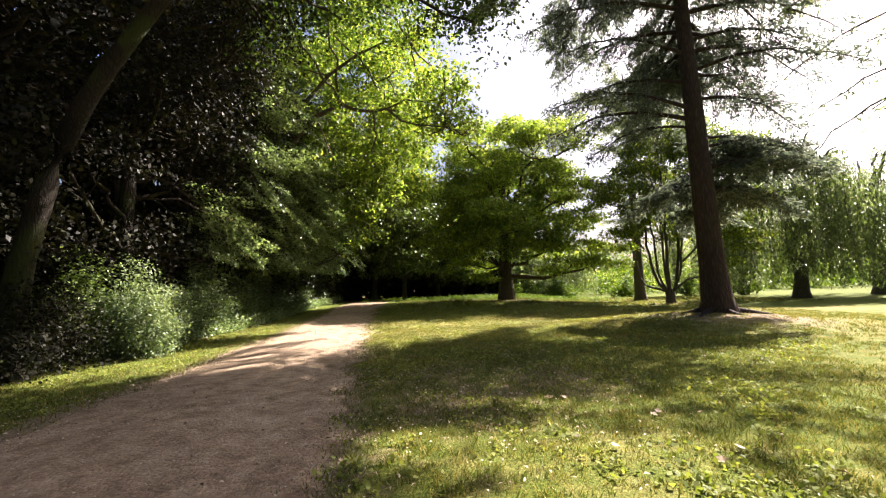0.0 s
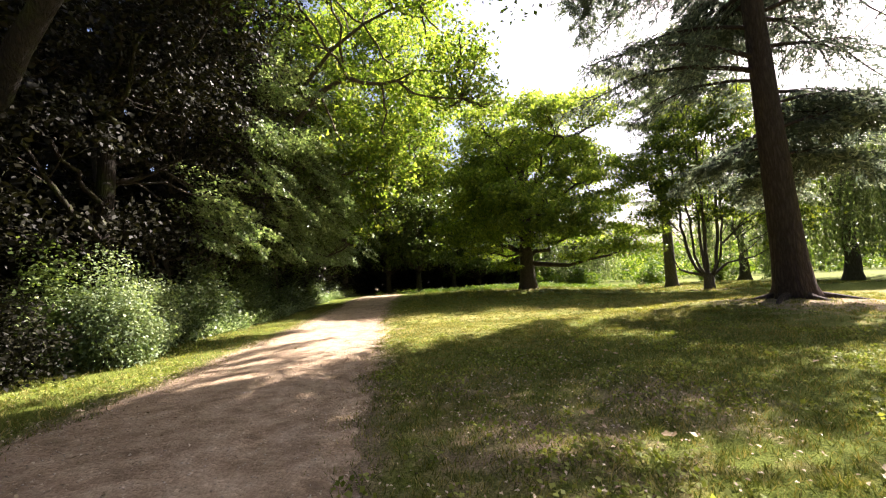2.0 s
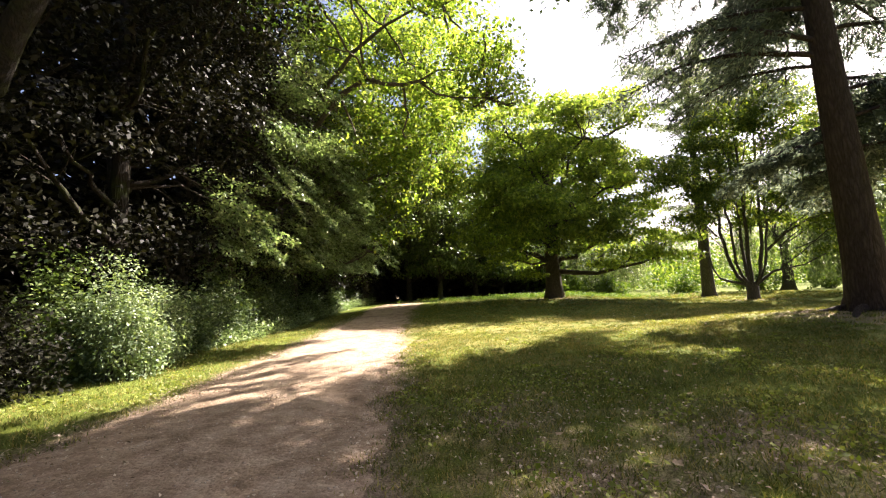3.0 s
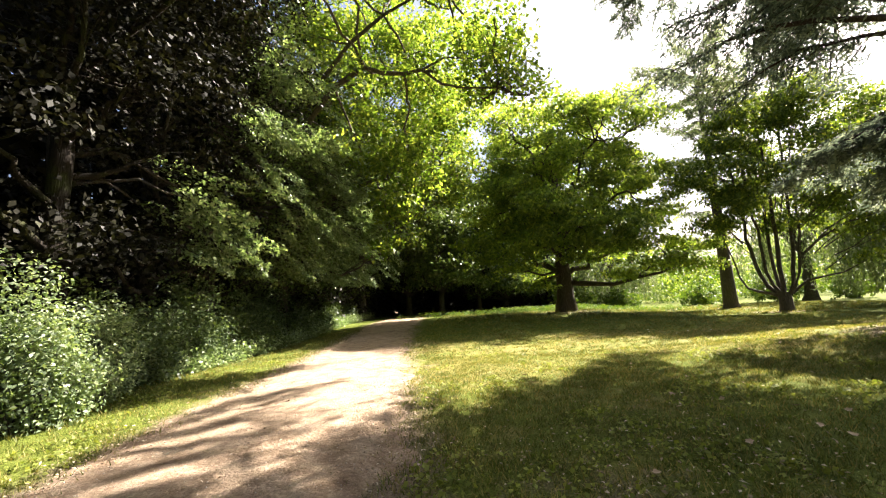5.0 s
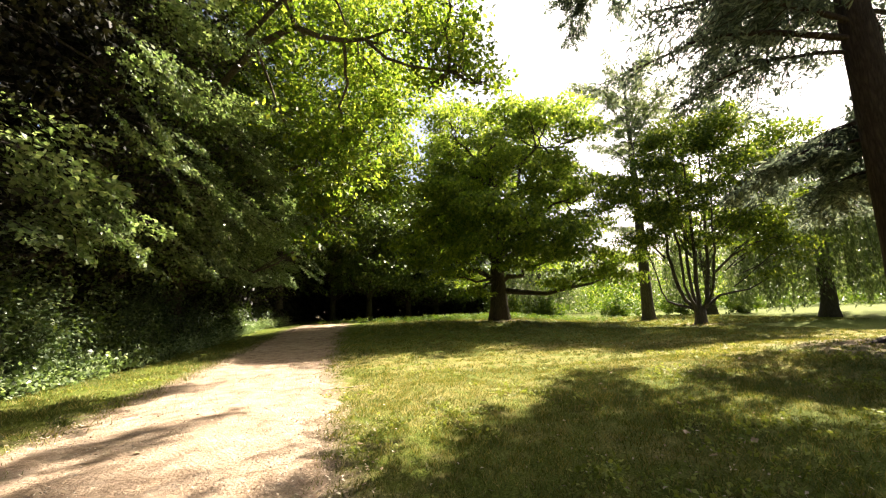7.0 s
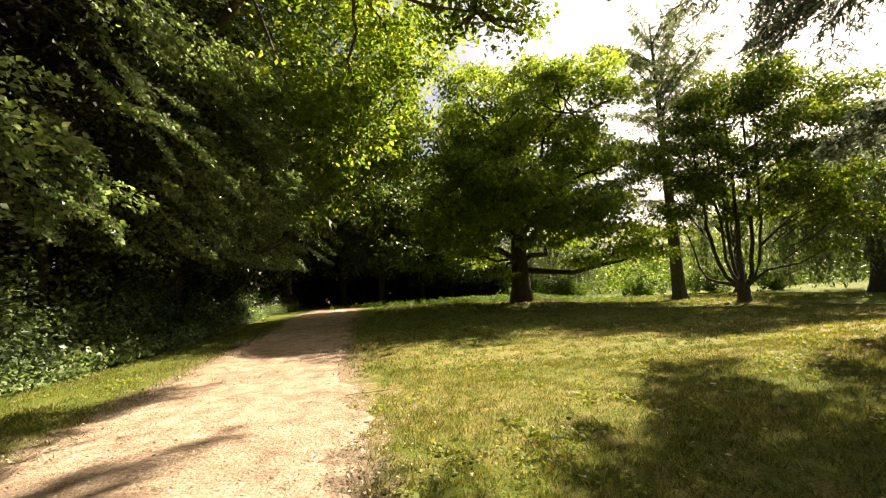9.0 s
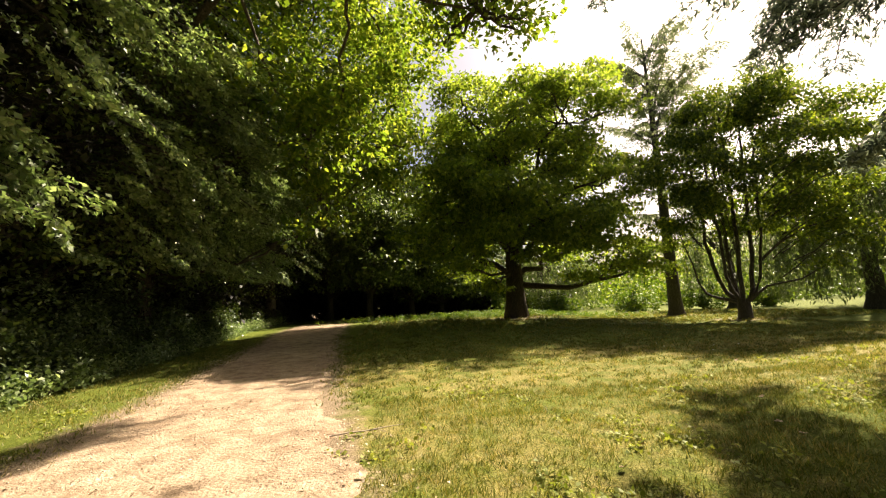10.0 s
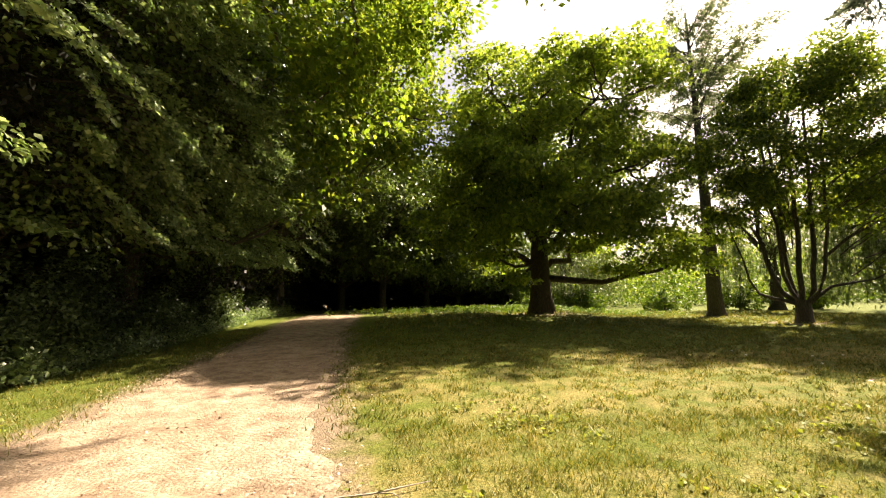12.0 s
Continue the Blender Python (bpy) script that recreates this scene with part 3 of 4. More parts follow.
# conifers: limbs in tiers, branchlets along them, short needles along those
def conifer(name, base, height, r0, limbs, mats, label, needle=(0.16, 0.045), density=26, branchlets=16, hang=0.35, spread=1.5, sides=18, root=0.5, lean=0.0, thick=0.022):
    bx, by = base
    bz = float(gz(bx, by))
    ob = thing(name, (bx, by, bz), label, "tree")
    n = 18
    zs = np.linspace(0, 1, n) ** 1.3
    tp = np.stack([0.05 * np.sin(3 * zs) + lean * zs * height, 0.05 * np.sin(2 * zs), -0.2 + zs * height], -1)
    part("trunk", trunk_geo(tp, r0 * (1 - 0.88 * zs), sides, root, 6), mats[0], ob, smooth=True)
    p_all, a_all, s_all, sub = [], [], [], []
    for z, az, length, rise, *thicker in limbs:
        d = np.array([np.cos(radians(az)), np.sin(radians(az)), 0])
        t = np.linspace(0, 1, 11)[:, None]
        lp = np.array([lean * z, 0, z]) + d * length * t + np.array([0, 0, 1]) * (rise * t + 0.10 * length * np.sin(np.pi * t) - 0.10 * length * t ** 3) + rng.normal(0, 0.05, (11, 3)) * t
        part("limb", tube(lp, np.linspace(max(2 * thick, thick * length), 0.015, 11), 6), mats[0], ob, smooth=True)
        across = np.array([-d[1], d[0], 0])
        fat = thicker[1] if len(thicker) > 1 else 1.0
        first_at = thicker[2] if len(thicker) > 2 else 0.18
        for s in np.linspace(first_at, 1.0, branchlets):
            for sign in (-1, 1):
                if rng.random() < 0.12:
                    continue
                q = s * 10
                a = min(int(q), 9)
                o = lp[a] + (lp[a + 1] - lp[a]) * (q - a)
                ln = spread * (1.15 - 0.75 * s) * rng.uniform(0.6, 1.25) * min(1.0, length / 5)
                e = o + (across * sign * rng.uniform(0.6, 1.0) + d * rng.uniform(0.3, 0.9)) * ln + np.array([0, 0, -hang * ln * rng.uniform(0.4, 1.4)])
                bp = curve_pts(o, e, 5, (0, 0, 0.08 * ln), 0.03)
                sub.append(tube(bp, np.linspace(0.016, 0.005, 5), 3))
                k = int((thicker[0] if thicker else density) * ln) + 6
                w = rng.uniform(0.1, 1.0, k)
                pos = o * (1 - w[:, None]) + e * w[:, None] + rng.normal(0, 1, (k, 3)) * np.array([0.10, 0.10, 0.05]) - np.array([0, 0, 1]) * np.abs(rng.normal(0, 0.10, (k, 1)))
                p_all.append(pos)
                s_all.append(np.full(k, fat))
                a_all.append(unit(e - o) * 0.8 + rng.normal(0, 0.55, (k, 3)) + np.array([0, 0, -0.35]))
    tagged(part("branchlets", join(sub), mats[0], ob), kind="stuff")
    p, a = np.concatenate(p_all), np.concatenate(a_all)
    s = rng.uniform(0.7, 1.3, len(p)) * np.concatenate(s_all)
    tagged(part("needles", leaf_geo(p, rng.normal(0, 0.8, p.shape) + np.array([0, 0, 0.6]), a, needle[0] * s, needle[1] * s), mats[1], ob), kind="stuff")
    return ob


g = np.random.default_rng(11)
cedar_limbs = [(4.6, 45, 4.4, -0.4), (5.8, 0, 4.0, -0.2), (5.0, 75, 4.0, -0.3), (6.2, 20, 4.4, -0.5), (3.7, 62, 3.6, 0.0), (4.2, 6, 3.4, -0.3), (4.5, 118, 3.0, -0.3), (5.0, -18, 3.6, 0.0), (5.4, 30, 4.0, 0.2), (6.6, 140, 3.8, 0.2), (6.9, 158, 5.6, 0.5), (7.3, 172, 5.2, 0.9), (7.6, 8, 4.4, -0.4), (8.3, 150, 4.4, 0.6), (8.7, -26, 4.8, -0.5), (9.2, 70, 6.0, 0.6), (9.4, 176, 4.2, 0.9), (9.9, -8, 4.4, -0.3), (10.3, 136, 5.0, 0.6), (10.8, 40, 6.4, -0.6), (11.2, 164, 5.8, 0.8), (11.6, -16, 5.4, -0.2), (12.0, 74, 6.4, 0.4), (12.3, 186, 5.6, 1.0), (10.0, 58, 7.6, -0.4), (10.6, 72, 7.6, -0.4), (11.4, 70, 8.0, -0.4), (9.6, 80, 6.6, 0.0), (11.8, 22, 6.4, -0.2), (8.6, 28, 5.6, -0.2), (9.5, 12, 6.0, -0.2), (10.3, 35, 6.2, 0.0), (11.0, 2, 6.2, -0.1)]
cedar_limbs += [(13.2, 150, 7.0, 0.3), (14.0, 166, 7.0, 0.2), (13.0, 176, 6.6, 0.6), (17.5, 96, 11.4, 0.0), (17.9, 100, 10.8, 0.2), (17.2, 93, 12.2, 0.0)]
for k in range(26):
    az = (k * 137.5) % 360
    cedar_limbs.append((12.6 + 0.13 * k, az, g.uniform(3.2, 4.4) if az < 20 or az > 320 else g.uniform(6.2, 8.4), g.uniform(0.0, 0.8)))
for z in np.arange(16.0, 21.5, 0.36):
    az = g.uniform(0, 360)
    cedar_limbs.append((z, az, max(1.4, 6.0 - 0.7 * (z - 15.5)) * g.uniform(0.75, 1.1), g.uniform(0.2, 1.6)))
# mostly unseen limbs above 13.5 m get larger needles to deepen the cast shade
cedar_limbs = [(z, az, min(ln, 3.4) if 12.5 < z < 14.8 and 58 < az < 152 else ln, rise, *((64, 1.35, 0.76) if ln > 9 else (46, 1.8) if z > 13.5 else (40, 1.25) if z > 12.5 else (70, 1.2) if z < 6.4 else (70, 1.15) if z > 7 and 35 < az < 82 else (26, 1.0))) for z, az, ln, rise in cedar_limbs]
cedar = conifer("cedar_tree", CEDAR, 22.5, 0.43, cedar_limbs, (BARK_CEDAR, NEEDLE), "tall cedar with grey-green tiered branches", density=48, branchlets=18, needle=(0.20, 0.044), hang=0.5, spread=1.7, root=0.55, lean=-0.022, thick=0.015)

for a, ln in ((15, 2.0), (75, 1.4), (150, 1.6), (205, 2.1), (262, 1.7), (318, 2.4), (345, 1.8)):
    t = np.linspace(0, 1, 9)
    rx, ry = (0.3 + ln * t) * np.cos(radians(a) + 0.35 * t), (0.3 + ln * t) * np.sin(radians(a) + 0.35 * t)
    rz = gz(rx + CEDAR[0], ry + CEDAR[1]) - float(gz(*CEDAR)) + 0.16 * (1 - t) ** 2 - 0.06 - 0.06 * t
    part("root", tube(np.stack([rx, ry, rz], -1), np.linspace(0.13, 0.025, 9), 8), BARK_CEDAR, cedar, smooth=True)

g = np.random.default_rng(12)
pine_limbs = [(z, g.uniform(0, 360), g.uniform(1.8, 3.6), g.uniform(-0.6, 0.8), 34) for z in np.arange(5.0, 12.5, 0.36)]
pine_limbs += [(z, g.uniform(0, 360), g.uniform(3.4, 6.0) * np.interp(z, [12, 15, 19], [0.7, 1.0, 0.6]), g.uniform(1.6, 4.4), 42) for z in np.arange(12.2, 19.6, 0.21)]
conifer("pine_tree", (17.2, 35.2), 21.5, 0.46, pine_limbs, (BARK_GREY, PINE), "tall thin pine with a wispy open crown", needle=(0.22, 0.06), density=24, branchlets=10, hang=0.25, spread=1.9, sides=12, thick=0.012)


g = np.random.default_rng(14)
# limbs above 10.8 m are out of sight and thickened to shade the lawn
larch_limbs = [(z, a + g.uniform(-14, 14), g.uniform(5.0, 6.6), g.uniform(-1.6, 0.4), *((36, 1.4) if z > 10.8 else (5, 1.0))) for z, a in ((6.6, 176), (7.4, 168), (8.6, 182), (9.8, 160), (7.8, 100), (8.4, 20), (9.2, 300), (10.2, 240), (11.2, 190), (11.6, 330), (12.0, 260), (12.2, 130), (12.6, 20), (13.0, 220), (13.4, 60), (13.8, 300), (14.2, 210), (14.6, 120), (15.0, 0), (15.4, 250))]
conifer("larch_tree", (16.8, 10.4), 17.0, 0.34, larch_limbs, (BARK_GREY, PINE), "larch with long drooping bare branches, unseen top thickened for shade", needle=(0.16, 0.045), density=5, branchlets=8, hang=0.5, spread=1.0, sides=12, thick=0.009)


# the woodland edge along the path
def face(y, z):
    """How far the wood's leaves reach out towards the path at a height."""
    foot = np.interp(y, [0, 8, 13, 20, 30, 45], [-9.0, -9.0, -9.2, -10.0, -10.4, -11.0])
    near = np.interp(z, [0, 2.5, 5, 8, 10, 13, 17], [0, 0.5, 1.4, 2.6, 5.4, 8.0, 7.6])
    mid = np.interp(z, [0, 2.5, 5, 8, 12, 17], [0, 0.5, 1.4, 2.1, 2.4, 2.4])
    far = np.interp(z, [0, 2.0, 4, 7, 12, 17], [0, 0.6, 1.8, 2.8, 3.4, 3.4])
    reach = near + (mid - near) * np.clip((y - 12) / 2.5, 0, 1)
    return foot + reach + (far - reach) * np.clip((y - 16) / 4, 0, 1)


def edge_lobes(y, z0, z1, count, size, seed):
    """Lobes of a crown that leans out from the wood over its edge."""
    g = np.random.default_rng(seed)
    res = []
    for k in range(count):
        z = z0 + (z1 - z0) * (k + 0.5) / count
        s = size * g.uniform(0.7, 1.25)
        yy = y + g.uniform(-3.2, 3.2)
        res.append((face(yy, z) - s - (g.random() ** 2) * 2.4 + 0.3, yy, z, s * 1.1, s * 1.2, s * 0.62))
    return res


# the first two stand unseen behind the start, added to block sky
WOOD = [(-10.4, -9.0, 0.24), (-10.6, -3.4, 0.22), (-10.6, 2.2, 0.20), (-10.9, 7.4, 0.24), (-10.2, 12.3, 0.27), (-11.8, 16.5, 0.27), (-12.4, 21.0, 0.25), (-12.8, 26.5, 0.26), (-12.6, 32.0, 0.24), (-13.0, 38.0, 0.26)]
for k, (x, y, r) in enumerate(WOOD):
    # trees nearer than y = 17 take the leaf tone darkened for shade
    broadleaf("woodland_tree", (x, y), 14.5, r, edge_lobes(y, 2.6, 17.5, 36, 1.6, 20 + k), (BARK_MOSS_SHADE if y < 14 else BARK_GREY, SHADE_DARK_LEAF if y < 17 else DARK_LEAF), "tall woodland tree, shade darkened into its leaf colour" if y < 17 else "tall woodland tree with dark glossy leaves", per=18 if 0 < y < 34 else 6, leaves=46, leaf=0.14 if y < 14 else 0.15, clump=0.42, fork=0.15, droop=0.7)

for k, (x, y, h) in enumerate(((-8.0, 44.0, 17.0), (-4.6, 43.0, 15.5), (-1.0, 46.0, 14.0), (1.8, 46.5, 11.0), (6.0, 49.0, 9.5))):
    broadleaf("woodland_tree", (x, y), h * 0.8, 0.26, lobes_round((x, y - 0.5, h * 0.52), (4.2, 3.4, h * 0.5), 40, 1.35, -0.85, 60 + k), (BARK_GREY, DARK_LEAF), "dark leafy tree at the bend of the path", per=15, leaves=30, leaf=0.30, clump=0.55, fork=0.15, droop=0.5)

broadleaf("woodland_tree", (-11.0, 38.0), 13.0, 0.28, lobes_round((-8.0, 38.5, 11.5), (4.6, 4.0, 6.4), 46, 1.4, -0.9, 71), (BARK_GREY, DARK_LEAF), "tall dark leafy tree leaning over the path", per=17, leaves=34, leaf=0.27, clump=0.55, fork=0.3, droop=0.6)

# the bright lime whose crown reaches over the path
LIME = (-11.2, 24.0)
lime_lobes = [(-4.6, 19.2, 10.8, 1.3, 1.3, 0.7), (-2.2, 19.0, 10.6, 1.3, 1.2, 0.7), (-0.3, 19.2, 10.6, 1.2, 1.2, 0.9), (-1.0, 21.0, 12.6, 1.6, 1.7, 1.2),
              (-5.0, 23.5, 8.2, 2.2, 2.2, 1.6), (-3.4, 24.5, 9.8, 2.0, 2.2, 1.6), (-3.0, 27.5, 11.6, 2.2, 2.2, 1.7),
              (-5.6, 25.5, 14.0, 2.6, 2.6, 1.8), (-7.5, 23.0, 11.0, 2.4, 2.4, 1.7), (-6.0, 30.0, 12.0, 2.4, 2.4, 1.8),
              (-2.6, 23.6, 12.2, 2.0, 2.0, 1.4), (-1.8, 26.0, 13.6, 2.0, 2.0, 1.4), (-2.6, 31.0, 9.6, 2.0, 2.0, 1.6), (-6.0, 26.0, 10.6, 2.4, 2.4, 1.8),
              # six lobes from (-3.0, 16.0, 15.4) on: added above the view to shade the near wood
              (0.7, 18.9, 9.6, 1.0, 1.0, 0.9), (1.5, 19.7, 9.6, 0.8, 0.8, 0.7), (1.2, 18.4, 8.9, 0.6, 0.6, 0.5), (1.6, 20.6, 10.6, 0.8, 0.8, 0.6), (0.4, 20.5, 11.6, 1.3, 1.3, 0.9), (-0.4, 20.0, 9.8, 1.1, 1.2, 0.8), (1.1, 20.2, 12.4, 1.0, 1.0, 0.8), (-0.6, 22.5, 11.0, 1.5, 1.5, 1.0), (0.2, 22.0, 13.6, 1.3, 1.3, 1.0), (-1.6, 24.5, 10.5, 1.6, 1.6, 1.1), (-1.6, 27.0, 9.0, 1.6, 1.6, 1.1), (0.2, 18.6, 12.2, 1.3, 1.3, 1.0), (-1.2, 19.6, 14.8, 1.7, 1.7, 1.2), (-3.2, 20.0, 16.4, 2.0, 2.0, 1.3), (-1.6, 22.6, 16.2, 1.8, 1.8, 1.3), (-3.0, 16.0, 15.4, 1.7, 1.7, 1.1), (-5.0, 14.6, 14.9, 1.7, 1.7, 1.1), (-1.4, 17.4, 16.8, 1.7, 1.7, 1.1), (-4.0, 17.0, 17.2, 1.8, 1.8, 1.2), (-6.8, 13.2, 14.2, 1.7, 1.7, 1.1), (-7.0, 15.8, 15.6, 1.8, 1.8, 1.2), (-8.2, 23.0, 15.8, 2.2, 2.2, 1.6), (-9.5, 26.0, 18.0, 2.4, 2.4, 1.6), (-7.6, 21.0, 14.2, 1.8, 1.8, 1.3), (-9.8, 29.5, 20.0, 2.4, 2.4, 1.6), (-5.2, 22.5, 6.2, 1.5, 1.5, 1.2), (-4.2, 24.0, 6.6, 1.5, 1.5, 1.2), (-4.6, 24.5, 4.8, 1.1, 1.1, 0.8), (-3.6, 25.0, 7.8, 1.4, 1.4, 1.1), (-5.8, 21.0, 8.2, 1.5, 1.5, 1.2), (-4.0, 22.4, 8.8, 1.4, 1.4, 1.1), (-5.7, 23.4, 4.1, 0.9, 0.9, 0.7), (-4.6, 22.4, 17.8, 2.2, 2.2, 1.5), (-3.0, 25.4, 16.6, 2.2, 2.2, 1.5), (-6.8, 24.6, 18.6, 2.4, 2.4, 1.6)]
BOUGHS = [
    [(-10.8, 23.2, 7.6), (-8.6, 20.8, 9.4), (-6.4, 19.2, 10.5), (-5.0, 18.7, 10.9), (-4.2, 18.6, 10.5), (-3.4, 18.7, 10.45), (-2.7, 18.8, 10.6), (-2.0, 18.9, 10.0), (-1.2, 19.0, 9.8), (0.2, 19.1, 9.7)],
    [(-10.8, 23.6, 9.6), (-8.4, 22.2, 12.4), (-6.4, 21.4, 14.0), (-4.6, 20.9, 14.9), (-3.0, 20.6, 15.4), (-1.6, 20.2, 15.2)],
    [(-10.6, 24.6, 6.4), (-8.2, 25.4, 8.0), (-6.4, 26.0, 8.8), (-5.0, 26.6, 9.0), (-3.8, 27.4, 9.2)],
    [(-10.6, 24.4, 11.0), (-8.0, 25.2, 14.0), (-5.6, 25.6, 15.4), (-3.6, 25.4, 16.0)],
]
lime = broadleaf("lime_tree", LIME, 14.5, 0.42, lime_lobes, (BARK_OAK, LIME_LEAF), "bright green lime tree reaching over the path", per=24, leaves=40, leaf=0.225, clump=0.42, fork=0.2, droop=0.8, limb_r=0.11, shell=0.45, boughs=[p for b in BOUGHS for p in b[1:]])
for b in BOUGHS:
    part("limb", tube(np.array(b) - np.array([*LIME, float(gz(*LIME))]), np.linspace(0.14, 0.03, len(b)), 8), BARK_OAK, lime, smooth=True)
fork2 = np.array([(-2.7, 18.8, 10.6), (-1.8, 18.9, 11.1), (-0.8, 19.0, 11.0), (0.4, 19.0, 11.2)]) - np.array([*LIME, float(gz(*LIME))])
part("limb", tube(fork2, np.linspace(0.05, 0.015, 4), 6), BARK_OAK, lime, smooth=True)


lobes2 = [(x + rng.uniform(-0.5, 0.5), y + rng.uniform(-0.6, 0.6), z, 1.9, 1.9, 1.3) for x, y, z in ((-6.0, 31.0, 8.0), (-3.8, 30.5, 8.6), (-2.4, 32.5, 9.4), (-6.8, 30.0, 11.0), (-4.6, 31.5, 11.8), (-2.6, 31.0, 12.2), (-6.0, 31.5, 14.4), (-3.6, 30.5, 14.8), (-2.2, 32.0, 15.2), (-5.2, 30.5, 17.4), (-3.0, 31.5, 17.8), (-7.4, 31.0, 17.2), (-3.2, 34.5, 11.0), (-8.4, 29.5, 8.0), (-8.6, 30.5, 13.6), (-1.4, 33.5, 12.6), (-5.0, 28.6, 12.8), (-4.0, 28.8, 16.4), (-5.0, 29.0, 19.4), (-7.0, 28.0, 19.0), (-3.0, 29.5, 19.8), (-6.0, 30.0, 21.0), (-8.5, 28.5, 20.4), (-4.6, 27.2, 17.8), (-7.6, 27.4, 16.0))]
broadleaf("lime_tree", (-12.6, 33.5), 15.0, 0.4, lobes2, (BARK_OAK, LIME_LEAF), "tall dense lime tree at the wood's edge", per=20, leaves=42, leaf=0.28, clump=0.50, fork=0.2, droop=0.8, limb_r=0.12, shell=0.4)


# trees with drooping, fan-like sprays at the edge
def spray_tree(base, top, r0, tips, label):
    """A tree whose outer branches end in flat drooping fans of leaves."""
    bx, by = base
    bz = float(gz(bx, by))
    ob = thing("hornbeam_tree", (bx, by, bz), label, "tree")
    tp = curve_pts((0, 0, -0.15), (0.3, 0.1, top), 12, (0.1, 0, 0), 0.04)
    part("trunk", trunk_geo(tp, r0 * np.linspace(1, 0.3, 12), 12, 0.45), BARK_GREY, ob, smooth=True)
    p_all, n_all, a_all, twigs = [], [], [], []
    for x, y, z in tips:
        tip = np.array([x - bx, y - by, z - bz])
        d = unit(np.array([1.0, rng.uniform(-1.1, 0.7), rng.uniform(-1.25, -0.2)]))
        ln = rng.uniform(1.5, 2.6)
        root = tip - d * ln
        across = unit(np.cross(d, np.array([0, 0, 1.0])))
        up = np.cross(across, d)
        tip_over = rng.uniform(-0.2, 0.9)
        across, up = across * np.cos(tip_over) + up * np.sin(tip_over), up * np.cos(tip_over) - across * np.sin(tip_over)
        h = tp[np.clip(int((root[2] + 1.0) / top * 11), 2, 11)]
        twigs.append(tube(np.concatenate([curve_pts(h, root, 5, (0, 0, 0.3), 0.06)[:-1], curve_pts(root, tip, 5, (0, 0, 0.08), 0.02)]), np.linspace(0.05, 0.006, 9), 5))
        for q in np.linspace(0.05, 1.0, 15):
            for sign in (-1, 1):
                o = root + d * ln * q
                w = (0.75 - 0.55 * q) * rng.uniform(0.6, 1.2)
                e = o + across * sign * w + d * w * 0.7 - np.array([0, 0, 0.18 * w])
                m = 9
                f = rng.uniform(0.05, 1.0, (m, 1))
                p_all.append(o * (1 - f) + e * f + rng.normal(0, 0.045, (m, 3)))
                n_all.append(up + rng.normal(0, 0.6, (m, 3)))
                a_all.append(unit(e - o) * 0.7 + d * 0.5 + rng.normal(0, 0.4, (m, 3)))
    tagged(part("twigs", join(twigs), BARK_GREY, ob), kind="stuff")
    p = np.concatenate(p_all)
    s = 0.125 * rng.uniform(0.65, 1.3, len(p))
    part("crown", leaf_geo(p, np.concatenate(n_all), np.concatenate(a_all), s, s * 0.62), LIT_SPRAY_LEAF, ob)


fans = [(-7.4, 14.6, 5.0), (-7.8, 16.0, 3.6), (-6.9, 18.2, 5.0), (-6.7, 22.5, 4.6), (-5.7, 22.4, 3.9), (-5.2, 24.6, 3.2), (-7.6, 20.5, 3.4), (-8.0, 23.7, 3.1), (-5.4, 27.0, 4.0), (-6.2, 29.6, 3.2)]
g = np.random.default_rng(31)
for _ in range(170):
    y = g.uniform(12.5, 15.0) if g.random() < 0.03 else g.uniform(15.0, 31)
    z = 2.8 + g.random() ** 1.4 * (2.4 if y < 15 else 7.2)
    fans.append((face(y, z) + g.uniform(0.0, 1.5), y, z))
for base, lo, hi in (((-11.0, 12.6), 0, 15.6), ((-11.4, 18.8), 15.6, 22), ((-11.8, 25.4), 22, 40)):
    spray_tree(base, 10.5, 0.22, [q for q in fans if lo <= q[1] < hi], "hornbeam with drooping glossy sprays, leaf colour brightened for sunlight")


# undergrowth along the edge of the wood
def shrub(at, radius, height, mats, label, stems=9, clumps=60, leaves=40, leaf=0.09):
    bz = float(gz(*at))
    ob = thing("shrub", (at[0], at[1], bz), label, "shrub")
    k = 5
    mids = rng.uniform(-0.6, 0.6, (k, 3)) * np.array([radius, radius, 0])
    tops = height * rng.uniform(0.45, 1.0, k)
    own = rng.integers(0, k, clumps)
    c = unit(rng.normal(0, 1, (clumps, 3))) * rng.uniform(0.45, 1.0, (clumps, 1)) * np.stack([np.full(k, radius * 0.6), np.full(k, radius * 0.6), tops * 0.55], -1)[own] + mids[own]
    c[:, 2] = np.abs(c[:, 2] + tops[own] * 0.45) + 0.05
    tall = rng.random(clumps) < 0.08
    c[tall, 2] *= rng.uniform(1.1, 1.45, tall.sum())
    st = [tube(curve_pts((rng.normal(0, 0.15), rng.normal(0, 0.15), -0.05), c[k], 6, (0, 0, 0.2), 0.05), np.linspace(0.02, 0.006, 6), 5) for k in range(stems)]
    tagged(part("stems", join(st), mats[0], ob), kind="stuff")
    part("leaves", clump_leaves(c, leaves, 0.22, leaf, 0.8, 0.6, np.array([0, 0, height * 0.3])), mats[1], ob)
    return ob


# the two shrubs whose leaf colour includes the sunlight
for x, y, r, h, k in ((-7.8, 10.2, 0.85, 2.5, 160), (-8.3, 11.5, 0.65, 2.2, 70)):
    shrub((x, y), r, h, (BARK_GREY, SUNLIT_SHRUB_LEAF), "pale green leafy shrub at the wood's edge, lifted for sunlight", clumps=k, leaves=80, leaf=0.068)
